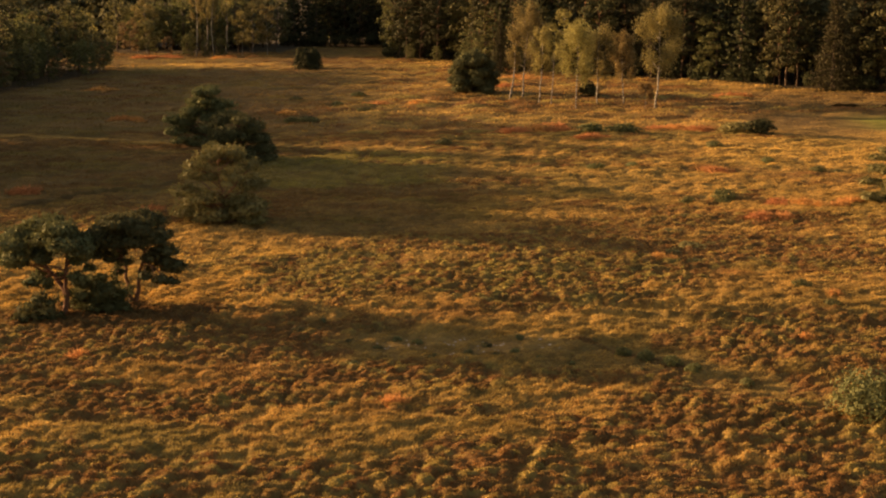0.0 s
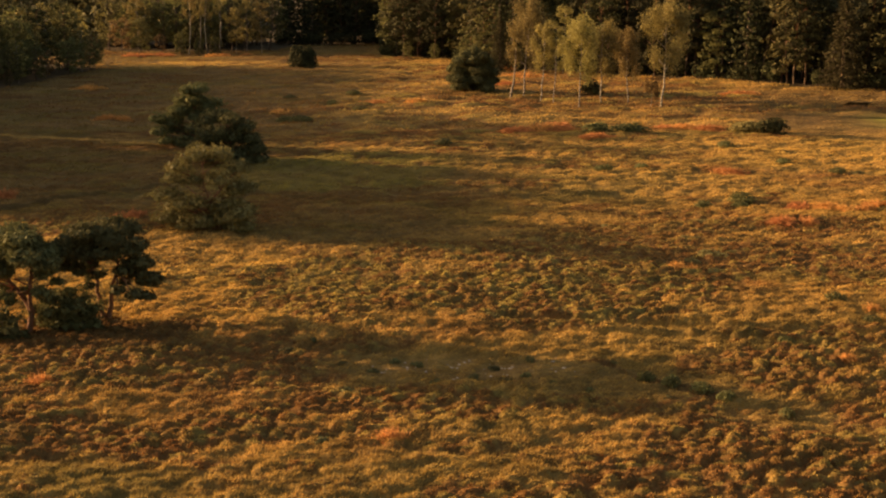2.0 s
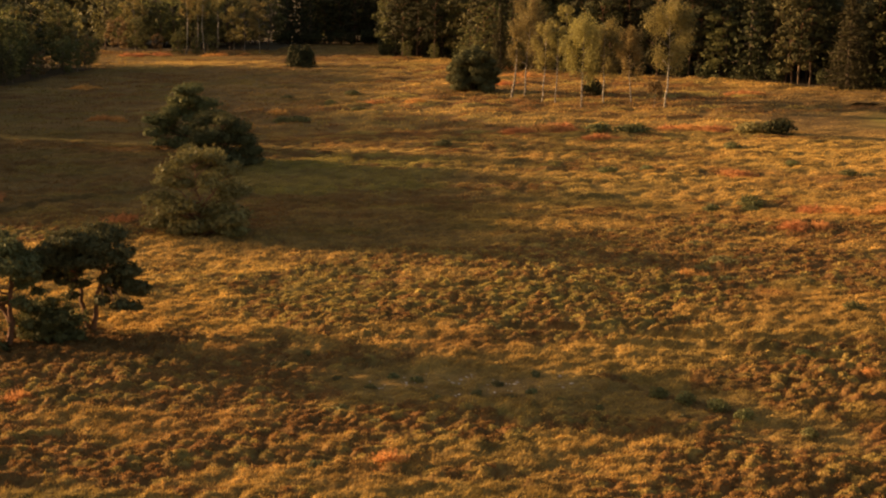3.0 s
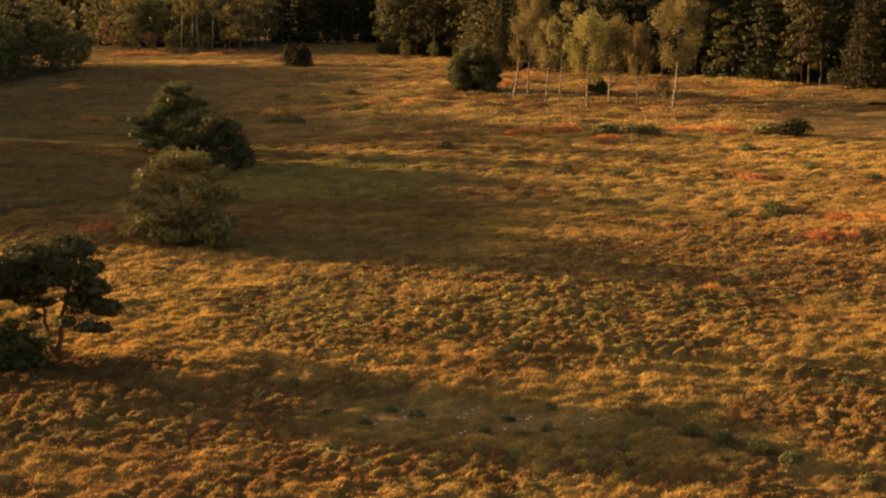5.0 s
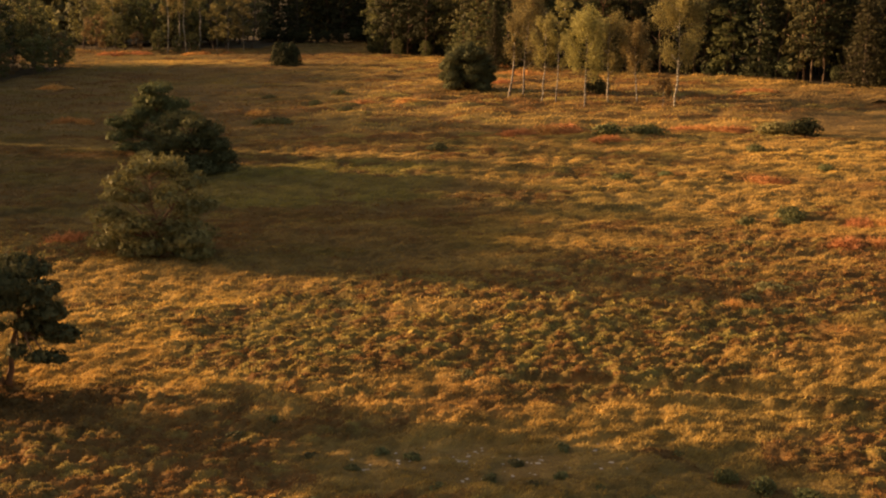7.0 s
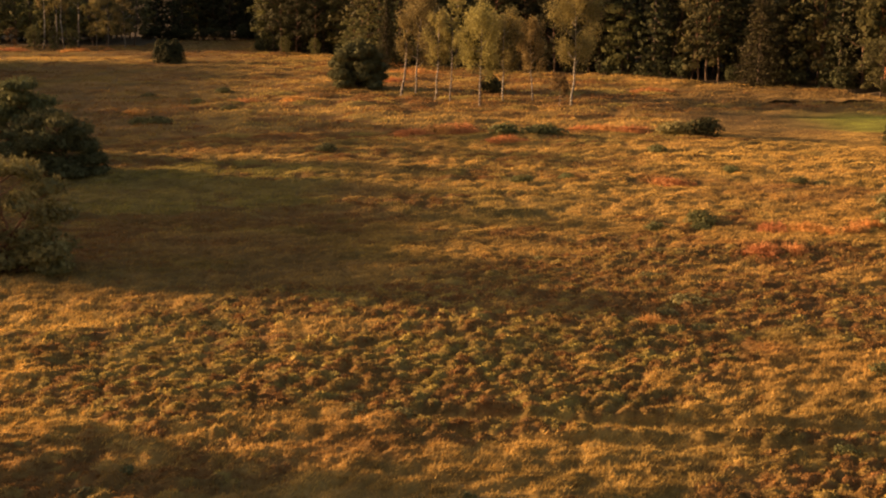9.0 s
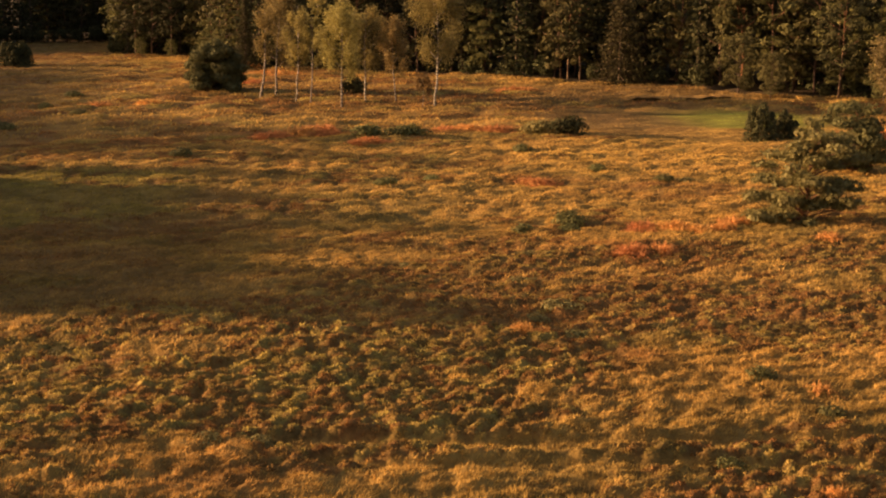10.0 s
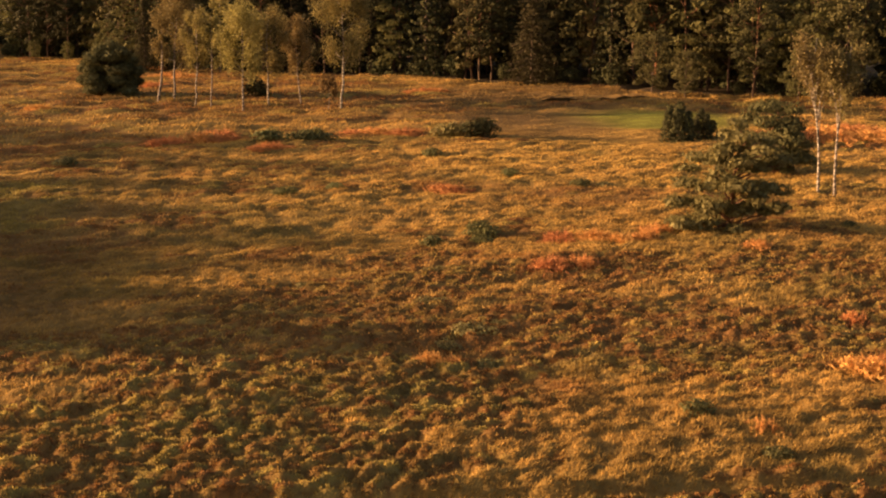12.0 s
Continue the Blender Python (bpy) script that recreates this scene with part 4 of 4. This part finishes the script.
# ---- the woodland ----
def lobed_tree(r, tall, low, width, lobes, n, leaf, trunk_r=0.02, needles=False):
    """A woodland tree: clumps of foliage up a trunk, flat and apart on a pine, round and close on a broad-leaved tree."""
    g, boughs, crown = Geo(), [], Geo()
    p = bent((0, 0, 0), (r.normal(0, 0.3), r.normal(0, 0.3), tall * 0.92), r, 0.02, 8)
    g.add(*tube(p, np.linspace(trunk_r * tall * 0.75, 0.03, 8), 7))
    for i in range(lobes):
        f = (i + r.random()) / lobes
        a = i * 2.4 + r.uniform(-0.4, 0.4)
        d = width * (0.30 + 0.48 * math.sin(math.pi * (0.12 + 0.78 * f))) * r.uniform(0.55, 1.15)
        c = np.array([math.cos(a) * d, math.sin(a) * d, low + (tall - low) * (0.06 + 0.86 * f)])
        root = np.array([np.interp(max(0.5, c[2] - d * 0.6), p[:, 2], p[:, q]) for q in range(3)])
        if i % 2 == 0:
            boughs.append(Geo().add(*tube(bent(root, c, r, 0.05, 5), np.linspace(0.006 * tall, 0.02, 5), 5)))
        rr = width * (0.42 if needles else 0.38) * r.uniform(0.65, 1.25)
        clump(crown, r, c, (rr, rr, rr * (0.58 if needles else 0.82)), n // lobes, leaf, 0.6)
    return g, boughs, crown


def spruce_shape(r, tall, low, width, whorls, n, leaf):
    g, crown = Geo(), Geo()
    g.add(*tube(bent((0, 0, 0), (0, 0, tall), r, 0.004, 7), np.linspace(0.018 * tall, 0.02, 7), 7))
    for i in range(whorls):
        f = i / (whorls - 1)
        z = low + (tall * 0.97 - low) * f
        for j in range(6):
            a = j * math.pi / 3 + i * 0.7 + r.uniform(-0.2, 0.2)
            reach = width * (1 - 0.93 * f) * r.uniform(0.8, 1.15)
            end = np.array([math.cos(a) * reach, math.sin(a) * reach, z - reach * 0.28])
            if i % 2 == 0:
                g.add(*tube(bent((0, 0, z), end, r, 0.03, 4), np.linspace(0.05, 0.015, 4), 4))
            m = max(3, int(n / whorls / 6 * (1.6 - 1.2 * f)))
            s = r.random((m, 1)) ** 0.7
            pts = np.array([0, 0, z]) + (end - [0, 0, z]) * s + r.normal(0, 1, (m, 3)) * [0.14 * reach + 0.1, 0.14 * reach + 0.1, 0.12]
            crown.add(*leaves(pts, leaf, r, 0.8))
    return g, [], crown


def wood_pine(r, tall, low, width, n, leaf):
    return lobed_tree(r, tall, low, width, 25, n, leaf, 0.014, True)


def make_kind(name, shape, bark, leaf, words, group="trees of the woodland edge"):
    """The first of a kind of woodland tree, to be copied."""
    ob = tagged(new(name), words, "tree", group)
    g, boughs, crown = shape
    part("trunk", g, bark, ob, smooth=True)
    for b in boughs:
        part("limb", b, bark, ob, smooth=True)
    part("crown", crown, leaf, ob)
    return ob


R = np.random.default_rng
SPECS = {  # kind: name, shape with n times as many leaves of k times the size, bark, leaf, label
    "pine1": ("pine_tree", lambda n, k: wood_pine(R(101), 15, 3.2, 3.4, int(1500 * n), 0.50 * k), PINE_BARK_TALL, WOOD_NEEDLE, "tall Scots pine with a bare reddish trunk at the wood's edge"),
    "pine2": ("pine_tree", lambda n, k: wood_pine(R(102), 14, 1.6, 3.6, int(1600 * n), 0.50 * k), PINE_BARK_TALL, WOOD_NEEDLE, "tall Scots pine with a heavy dark crown at the wood's edge"),
    "pine3": ("pine_tree", lambda n, k: wood_pine(R(103), 13, 1.0, 3.4, int(1600 * n), 0.48 * k), PINE_BARK_TALL, WOOD_OLIVE, "Scots pine branched low, olive needles, at the wood's edge"),
    "spruce1": ("spruce_tree", lambda n, k: spruce_shape(R(104), 14, 1.2, 3.0, 15, int(1300 * n), 0.52 * k), DARK_BARK, SPRUCE_LEAF, "dark spruce with drooping layered boughs"),
    "spruce2": ("larch_tree", lambda n, k: spruce_shape(R(105), 16, 0.5, 3.6, 30, int(2300 * n), 0.50 * k), DARK_BARK, LARCH_LEAF, "tall conical larch turning olive brown"),
    "birch1": ("birch_tree", lambda n, k: lobed_tree(R(106), 13, 2.4, 2.8, 20, int(1350 * n), 0.44 * k, 0.010), BIRCH_BARK, BIRCH_LEAF, "woodland birch with yellowing leaves"),
    "birch2": ("birch_tree", lambda n, k: lobed_tree(R(107), 10, 1.2, 2.5, 18, int(1250 * n), 0.42 * k, 0.010), BIRCH_BARK, BIRCH_LEAF, "young woodland birch with olive-yellow leaves"),
    "oak1": ("oak_tree", lambda n, k: lobed_tree(R(108), 12, 1.8, 4.0, 26, int(1550 * n), 0.52 * k, 0.018), DARK_BARK, BROAD_LEAF, "rounded oak with dull green leaves at the wood's edge"),
    "oak2": ("oak_tree", lambda n, k: lobed_tree(R(109), 9, 1.0, 3.3, 22, int(1250 * n), 0.46 * k, 0.018), DARK_BARK, BROAD_LEAF, "low broad oak with dull green leaves"),
    "russet": ("oak_tree", lambda n, k: lobed_tree(R(110), 8, 1.0, 2.6, 16, int(950 * n), 0.44 * k, 0.016), DARK_BARK, RUSSET_LEAF, "small oak with russet leaves"),
}
KINDS = {}


def thicket(mat, seed, words):
    ob = tagged(new("thicket_bush"), words, "bush", "bushes of the woodland edge")
    stems, crown = shrub_shape(R(seed), 3.0, 1.6, 1.5, 700, 0.27, 5)
    for g in stems:
        part("stem", g, DARK_BARK, ob, smooth=True)
    part("foliage", crown, mat, ob)
    return ob


def first_of(kind, fine):
    if kind == "thicket":
        return thicket(JUNIPER_LEAF, 111, "dull green thicket bush under the trees")
    name, shape, bark, leaf, words = SPECS[kind]
    return make_kind(name, shape((0.75, 1.3, 3.0)[fine], (0.95, 0.78, 0.56)[fine]), bark, leaf, words)


def plant(kind, x, y, size=1.0, turn=0.0, fine=0):
    """A woodland tree of a kind at (x, y), size times as tall."""
    m = pose(x, y, ground_z(x, y) - 0.05, 0, 0, turn)
    if (kind, fine) in KINDS:
        ob = copy_thing(KINDS[kind, fine], m)
    else:
        ob = KINDS[kind, fine] = first_of(kind, fine)
        ob.matrix_basis = m
    ob.scale = (size, size, size)
    return ob


EDGE = [  # the trees that stand out along the wood: kind, x, y, size, turn
    ("spruce1", 46.3, 194.4, 0.74, 10), ("spruce2", 55.2, 180.0, 1.0, 0), ("pine1", 37.5, 203, 1.05, 40), ("pine2", 33.0, 206, 1.0, 190),
    ("pine1", 50.5, 187.5, 0.95, 120), ("pine3", 41.5, 199.5, 0.85, 70), ("pine3", 3.2, 219, 0.62, 20), ("spruce2", 8.6, 219.5, 0.66, 200),
    ("pine3", 13.5, 216, 0.85, 100), ("birch1", 19, 214, 0.9, 10), ("pine2", 25, 211, 1.05, 60), ("pine1", 29.5, 212, 1.1, 310),
    ("pine2", -6.5, 258, 1.15, 30), ("pine1", -9.5, 259, 1.15, 0), ("pine1", -3.0, 253.5, 1.05, 90), ("oak2", -8.5, 256.5, 0.42, 50), ("oak2", -3.0, 252.5, 0.38, 150),
    ("birch1", 62.7, 178, 0.68, 30), ("oak2", 62.7, 160.3, 0.82, 0), ("oak2", 64.7, 155.9, 0.62, 250), ("pine3", 70.5, 162, 0.95, 80), ("pine3", 74.0, 157, 1.05, 200),
    ("pine1", 71.2, 152.5, 0.85, 20), ("pine2", 68.0, 170, 1.0, 140), ("oak2", 73.8, 147.5, 0.6, 120), ("pine3", 77.5, 151, 1.0, 300), ("pine1", 59.5, 183, 1.0, 60),
    ("oak1", 78.5, 147, 1.1, 40), ("oak1", 85.5, 143, 1.1, 160), ("pine2", 92, 139, 1.1, 10),
    ("birch1", -44.0, 275, 0.95, 0), ("birch1", -41.0, 276.5, 0.9, 90), ("birch1", -47.0, 279, 0.8, 20), ("russet", -64, 281, 0.55, 30),
    ("oak2", -58.0, 274, 0.58, 0), ("oak2", -54.0, 273, 0.46, 90), ("oak2", -68.5, 281, 0.9, 20), ("russet", -72.5, 280, 1.0, 60), ("oak2", -50.6, 273.5, 0.50, 200),
    ("birch1", -70, 285, 1.1, 70),
]
for kind, x, y, size, turn in EDGE:
    plant(kind, x, y, size, turn, 2)

# pines whose bare orange stems show against the dark of the wood
r = np.random.default_rng(88)
assemble(thing("pine_tree", 66.2, 167.0, "tall Scots pine with a forked bright orange stem", "tree", "orange-stemmed pines"),
         padded_pine(r, [[(0, 0, 0), (0.1, 0, 4.0), (0.0, 0, 7.2), (-0.7, 0, 8.6), (-1.3, 0.2, 12.6)], [(0.0, 0, 7.2), (0.4, -0.2, 7.9), (1.4, -0.3, 8.7), (1.8, 0, 11.2)]],
                     [(-2.6, 9.6, 1.0), (-1.6, 10.8, 1.1), (-0.6, 11.6, 1.1), (-1.5, 12.7, 1.0), (0.9, 11.2, 0.9), (2.2, 11.5, 1.0), (2.6, 10.4, 0.8), (-2.4, 7.8, 0.9), (-3.0, 8.6, 0.8), (0.4, 12.6, 1.0), (1.6, 12.4, 0.9), (-1.9, 6.4, 0.8)],
                     1.8, 0.36, shoots=30, bare=5.0, thick=0.8, more=0.5), ORANGE_BARK, WOOD_OLIVE)
for x, y, lean, tall in ((49.4, 190.6, 1.9, 12.5), (47.2, 193.6, 2.4, 14.0)):
    assemble(thing("pine_tree", x, y, "slender leaning pine with a bare orange stem", "tree", "orange-stemmed pines"),
             padded_pine(r, [[(0, 0, 0), (0.1 * lean, 0, 3.0), (0.4 * lean, 0, 7.0), (lean, 0, tall)]],
                         [(lean, tall, 1.0), (lean - 1.1, tall - 0.6, 0.9), (lean + 1.2, tall - 0.8, 0.9), (lean + 0.3, tall - 1.6, 0.9), (lean - 0.6, tall + 0.8, 0.9)], 1.3, 0.36, shoots=30, bare=7.0, thick=0.55, more=0.5), PINE_BARK_TALL, WOOD_NEEDLE)
# pale birch stems before the dark at the far corner
for i, (x, y, tall) in enumerate(((-57.0, 277, 14.0), (-54.6, 278, 14.5), (-52.6, 276, 13.5), (-50.4, 278, 14.5))):
    assemble(thing("birch_tree", x, y, "tall thin birch with a pale stem and few leaves", "tree", "pale birches at the far corner"),
             birch_shape(np.random.default_rng(90 + i), (0, 0), (0.3, 0), tall, 8.5, 1.5, 7, 700, 0.22, rad=0.011), WHITE_BARK, BIRCH_LEAF)

r = np.random.default_rng(77)
# western wood: low dark shrubs in front, taller trees behind
for i, y in enumerate(np.arange(86, 246, 5.0)):
    front = float(np.interp(y, [85, 104, 117, 130, 150, 176, 202, 226, 246], [-46, -50, -54, -59, -64, -66, -64, -63, -67]))
    tall = 0.42 if y < 94 else 1.0 if y < 124 else 0.8 if y < 142 else 1.15 if y < 170 else 0.92
    kind = ("oak2", "oak2", "birch2", "oak2", "russet")[i % 5]
    plant(kind, front - 1 + r.uniform(-1, 1), y + r.uniform(-1.5, 1.5), r.uniform(0.60, 0.85) * min(1, tall + 0.15), r.uniform(0, 360), int(y > 168))
    kind = ("oak1", "birch1", "pine2", "birch1", "pine3", "oak1")[i % 6]
    plant(kind, front - 6 + r.uniform(-1.2, 1.2), y + r.uniform(-1.5, 1.5), tall * r.uniform(0.9, 1.08), r.uniform(0, 360), int(y > 168))
    kind = ("pine1", "pine2", "oak1")[i % 3]
    plant(kind, front - 11.5 + r.uniform(-1.2, 1.2), y + r.uniform(-1.5, 1.5), tall * r.uniform(0.9, 1.08), r.uniform(0, 360))
# second and third rows behind the edges of the other woods
row = [(-16, 328), (-13, 266), (0, 257), (8, 226), (20, 219), (37, 204), (50, 187), (60, 181), (66, 164), (78, 154), (100, 141), (125, 128)]
for depth, gap, kinds in ((1.5, 4.4, ("pine2", "pine1", "spruce1", "pine3", "spruce1")), (7.0, 4.8, ("pine1", "spruce1", "pine2")), ):
    for (ax, ay), (bx, by) in zip(row[:-1], row[1:]):
        m = max(1, int(math.hypot(bx - ax, by - ay) / gap))
        for i in range(m):
            s = (i + r.uniform(0.2, 0.8)) / m
            ux, uy = -(by - ay) / math.hypot(bx - ax, by - ay), (bx - ax) / math.hypot(bx - ax, by - ay)
            plant(kinds[r.integers(len(kinds))], ax + (bx - ax) * s + ux * depth, ay + (by - ay) * s + uy * depth, r.uniform(0.95, 1.25), r.uniform(0, 360))
for x in np.arange(-78, -38, 4.0):
    plant(("pine2", "birch1", "oak1", "pine1")[int(x) % 4], x + r.uniform(-1, 1), 291 + r.uniform(-1, 2), r.uniform(0.95, 1.2), r.uniform(0, 360))
for x in np.arange(-42, -14, 3.6):
    plant(("spruce1", "pine2", "spruce1", "pine3")[int(x) % 4], x + r.uniform(-1, 1), 324 + r.uniform(0, 4), r.uniform(1.0, 1.25), r.uniform(0, 360))

for i, x in enumerate(np.arange(-62, -8, 3.4)):
    plant(("pine3", "pine2", "oak1")[i % 3], x, 331 + 2.0 * (i % 2), 1.25 + 0.05 * (i % 3), 53 * i)

# undergrowth along the edge
for (ax, ay), (bx, by) in zip(row[:-1], row[1:]):
    m = max(1, int(math.hypot(bx - ax, by - ay) / 4.0))
    for i in range(m):
        s = (i + r.uniform(0.1, 0.9)) / m
        plant("thicket", ax + (bx - ax) * s + r.uniform(-1, 1), ay + (by - ay) * s + r.uniform(-1.0, 2.5), r.uniform(0.6, 1.25), r.uniform(0, 360))
for x in np.arange(-43, -13, 2.6):
    plant("thicket", x + r.uniform(-1, 1), 322 + r.uniform(-1, 3), r.uniform(1.0, 1.6), r.uniform(0, 360))

# the depth of the woods: too many trees to tell apart
deep_leaf, deep_wood = Geo(), Geo()
low_kinds = [wood_pine(R(201), 15, 0.8, 4.2, 340, 1.7), lobed_tree(R(204), 15, 0.4, 3.2, 9, 300, 1.7), lobed_tree(R(203), 13, 0.5, 4.4, 9, 320, 1.7), lobed_tree(R(205), 15, 0.4, 4.4, 16, 1100, 1.25)]
low_arrays = [(g.arrays(), c.arrays()) for g, _, c in low_kinds]
xs, ys = np.meshgrid(np.arange(-150, 190, 6.4), np.arange(84, 400, 6.4))
for x, y in zip(xs.ravel(), ys.ravel()):
    x, y = x + r.uniform(-2.5, 2.5), y + r.uniform(-2.5, 2.5)
    around = woods(np.array([x, x, x, x - 9, x + 9, x]), np.array([y, y - 10, y + 5, y, y, y - 9]))
    near_edge = woods(np.array([x, x + 34, x - 20]), np.array([y - 36, y - 14, y - 32]))
    if around.min() < 0.9 or (near_edge.min() > 0.5):
        continue
    if x < -40 and y < 140:
        continue
    (gv, gt), (cv, ct) = low_arrays[r.integers(3)]
    s, a = r.uniform(0.9, 1.25) * (0.66 if x < -40 and y < 255 else 1.0), r.uniform(0, 6.28)
    m = np.array([[math.cos(a), -math.sin(a), 0], [math.sin(a), math.cos(a), 0], [0, 0, 1]]).T * s
    o = np.array([x, y, ground_z(x, y) - 0.05])
    deep_leaf.add(cv @ m + o, ct)
    deep_wood.add(gv @ m + o, gt)
# unseen dense trees added to close up the western wood's shadow
for y in np.arange(96, 124, 2.4):
    for back in (3.5, 7.5):
        x = float(np.interp(y, [85, 104, 117, 130], [-46, -50, -54, -59])) - back + r.uniform(-0.8, 0.8)
        (gv, gt), (cv, ct) = low_arrays[3]
        s, o = r.uniform(0.60, 0.77), np.array([x, y, ground_z(x, y) - 0.05])
        deep_leaf.add(cv * s + o, ct)
        deep_wood.add(gv * s + o, gt)
woodland = tagged(new("woodland", deep_leaf.mesh("woodland", DEEP_LEAF)), "dense dark mixed wood behind the edge trees", "woodland", kind="stuff")
part("trunks", deep_wood, DARK_BARK, woodland, smooth=True)


# ---- bracken ----
def bracken_shape(r, width, n):
    g = Geo()
    lobe = r.normal(0, 0.42 * width, (5, 2))[r.integers(5, size=n)]
    foot = np.concatenate([lobe + r.normal(0, 0.26 * width, (n, 2)), np.zeros((n, 1))], 1)
    d = np.hypot(foot[:, 0], foot[:, 1])
    k = 9
    way = unit(r.normal(0, 0.55, (n, 3)) + [0, 0, 0.9])
    ln = r.uniform(0.45, 0.8, n) * np.clip(1.35 - 0.75 * d / width, 0.45, 1.35)
    s = np.linspace(0.25, 1, k)
    mid = foot[:, None] + way[:, None] * (ln[:, None] * s)[..., None]
    mid[..., 2] -= 0.25 * (s ** 2) * ln[:, None]
    side = unit(np.cross(way, r.normal(size=(n, 3))))[:, None] * np.where(np.arange(k) % 2, 1.0, -1.0)[None, :, None]
    leaf = unit(side + way[:, None] * 0.5 + r.normal(0, 0.25, (n, k, 3)))
    g.add(*blades(mid.reshape(-1, 3), leaf.reshape(-1, 3), np.repeat(ln, k) * np.tile(0.42 * (1.15 - s), n), 0.06 * np.ones(n * k), r))
    g.add(*blades(foot, way, ln, 0.03 * np.ones(n), r))
    return g


BRACKEN = [  # x, y, size
    (-31.4, 90, 1.2), (-20.4, 82.2, 1.1), (-38, 142.4, 1.4), (-36.3, 140.5, 1.1), (-51.6, 182, 2.0), (-4.7, 159.4, 1.4), (-19.2, 147, 1.5), (-9.6, 160, 1.3),
    (7.2, 128.4, 1.5), (9.2, 131, 1.6), (11.2, 132.6, 1.5), (10.4, 129.6, 1.0), (13.7, 122, 1.3), (21.6, 130, 1.2), (24.0, 129.6, 1.3), (26.0, 129.0, 1.1),
    (38.2, 170.4, 1.6), (40.5, 171.5, 1.2), (21.3, 101.4, 1.1), (22.4, 101.0, 0.8), (24.0, 84.0, 1.1), (25.4, 83.3, 0.8), (27.9, 84.9, 0.8), (20.4, 78.9, 1.0), (21.5, 79.3, 0.9),
    (22.8, 84.9, 0.8), (26.6, 84.1, 0.7), (11.5, 67.1, 0.6), (12.3, 67.0, 0.4), (15.4, 51.5, 0.4), (-2.0, 43.1, 0.55), (-15.5, 49, 0.45), (30.9, 80.3, 0.75), (24.1, 62.2, 1.0), (26.0, 62.3, 0.9),
    (25.0, 62.6, 0.6), (27.9, 68, 0.55), (18.7, 58.7, 0.4), (53.6, 118.4, 1.6), (55.8, 117.6, 2.0), (57.9, 117, 2.2), (60.2, 116, 2.3), (62.8, 114.6, 2.3), (59.0, 119.4, 2.2), (61.8, 118.2, 2.3), (64.9, 115.8, 2.4), (56.2, 120.6, 1.8), (66.6, 113.0, 2.2), (9.4, 226, 2.0), (12.4, 206, 2.2), (6.2, 190, 1.6), (8.5, 186, 1.5),
    (-67, 268, 2.3), (-64.5, 270, 2.3), (-62, 272, 2.2), (-60, 270, 2.0), (-50, 268, 1.9), (-48, 269, 1.7), (-43, 269, 1.4),
]
fronds = []
for i, (x, y, size) in enumerate(BRACKEN):
    m = pose(x, y, ground_z(x, y) - 0.02, 0, 0, 47 * i)
    if i < 3:
        ob = new("bracken_clump", bracken_shape(R(301 + i), 1.0, 250).mesh("bracken_clump", BRACKEN_LEAF))
        tagged(ob, "clump of dry rust-orange bracken in the grass", "bracken", "bracken clumps")
        ob.matrix_basis = m
        fronds.append(ob)
    else:
        ob = copy_thing(fronds[i % 3], m)
    wide = 1.25 if y < 110 else 0.9 if x < -30 else 1.7
    ob.scale = (size * wide, size * 1.1, 0.62 + 0.42 * size)
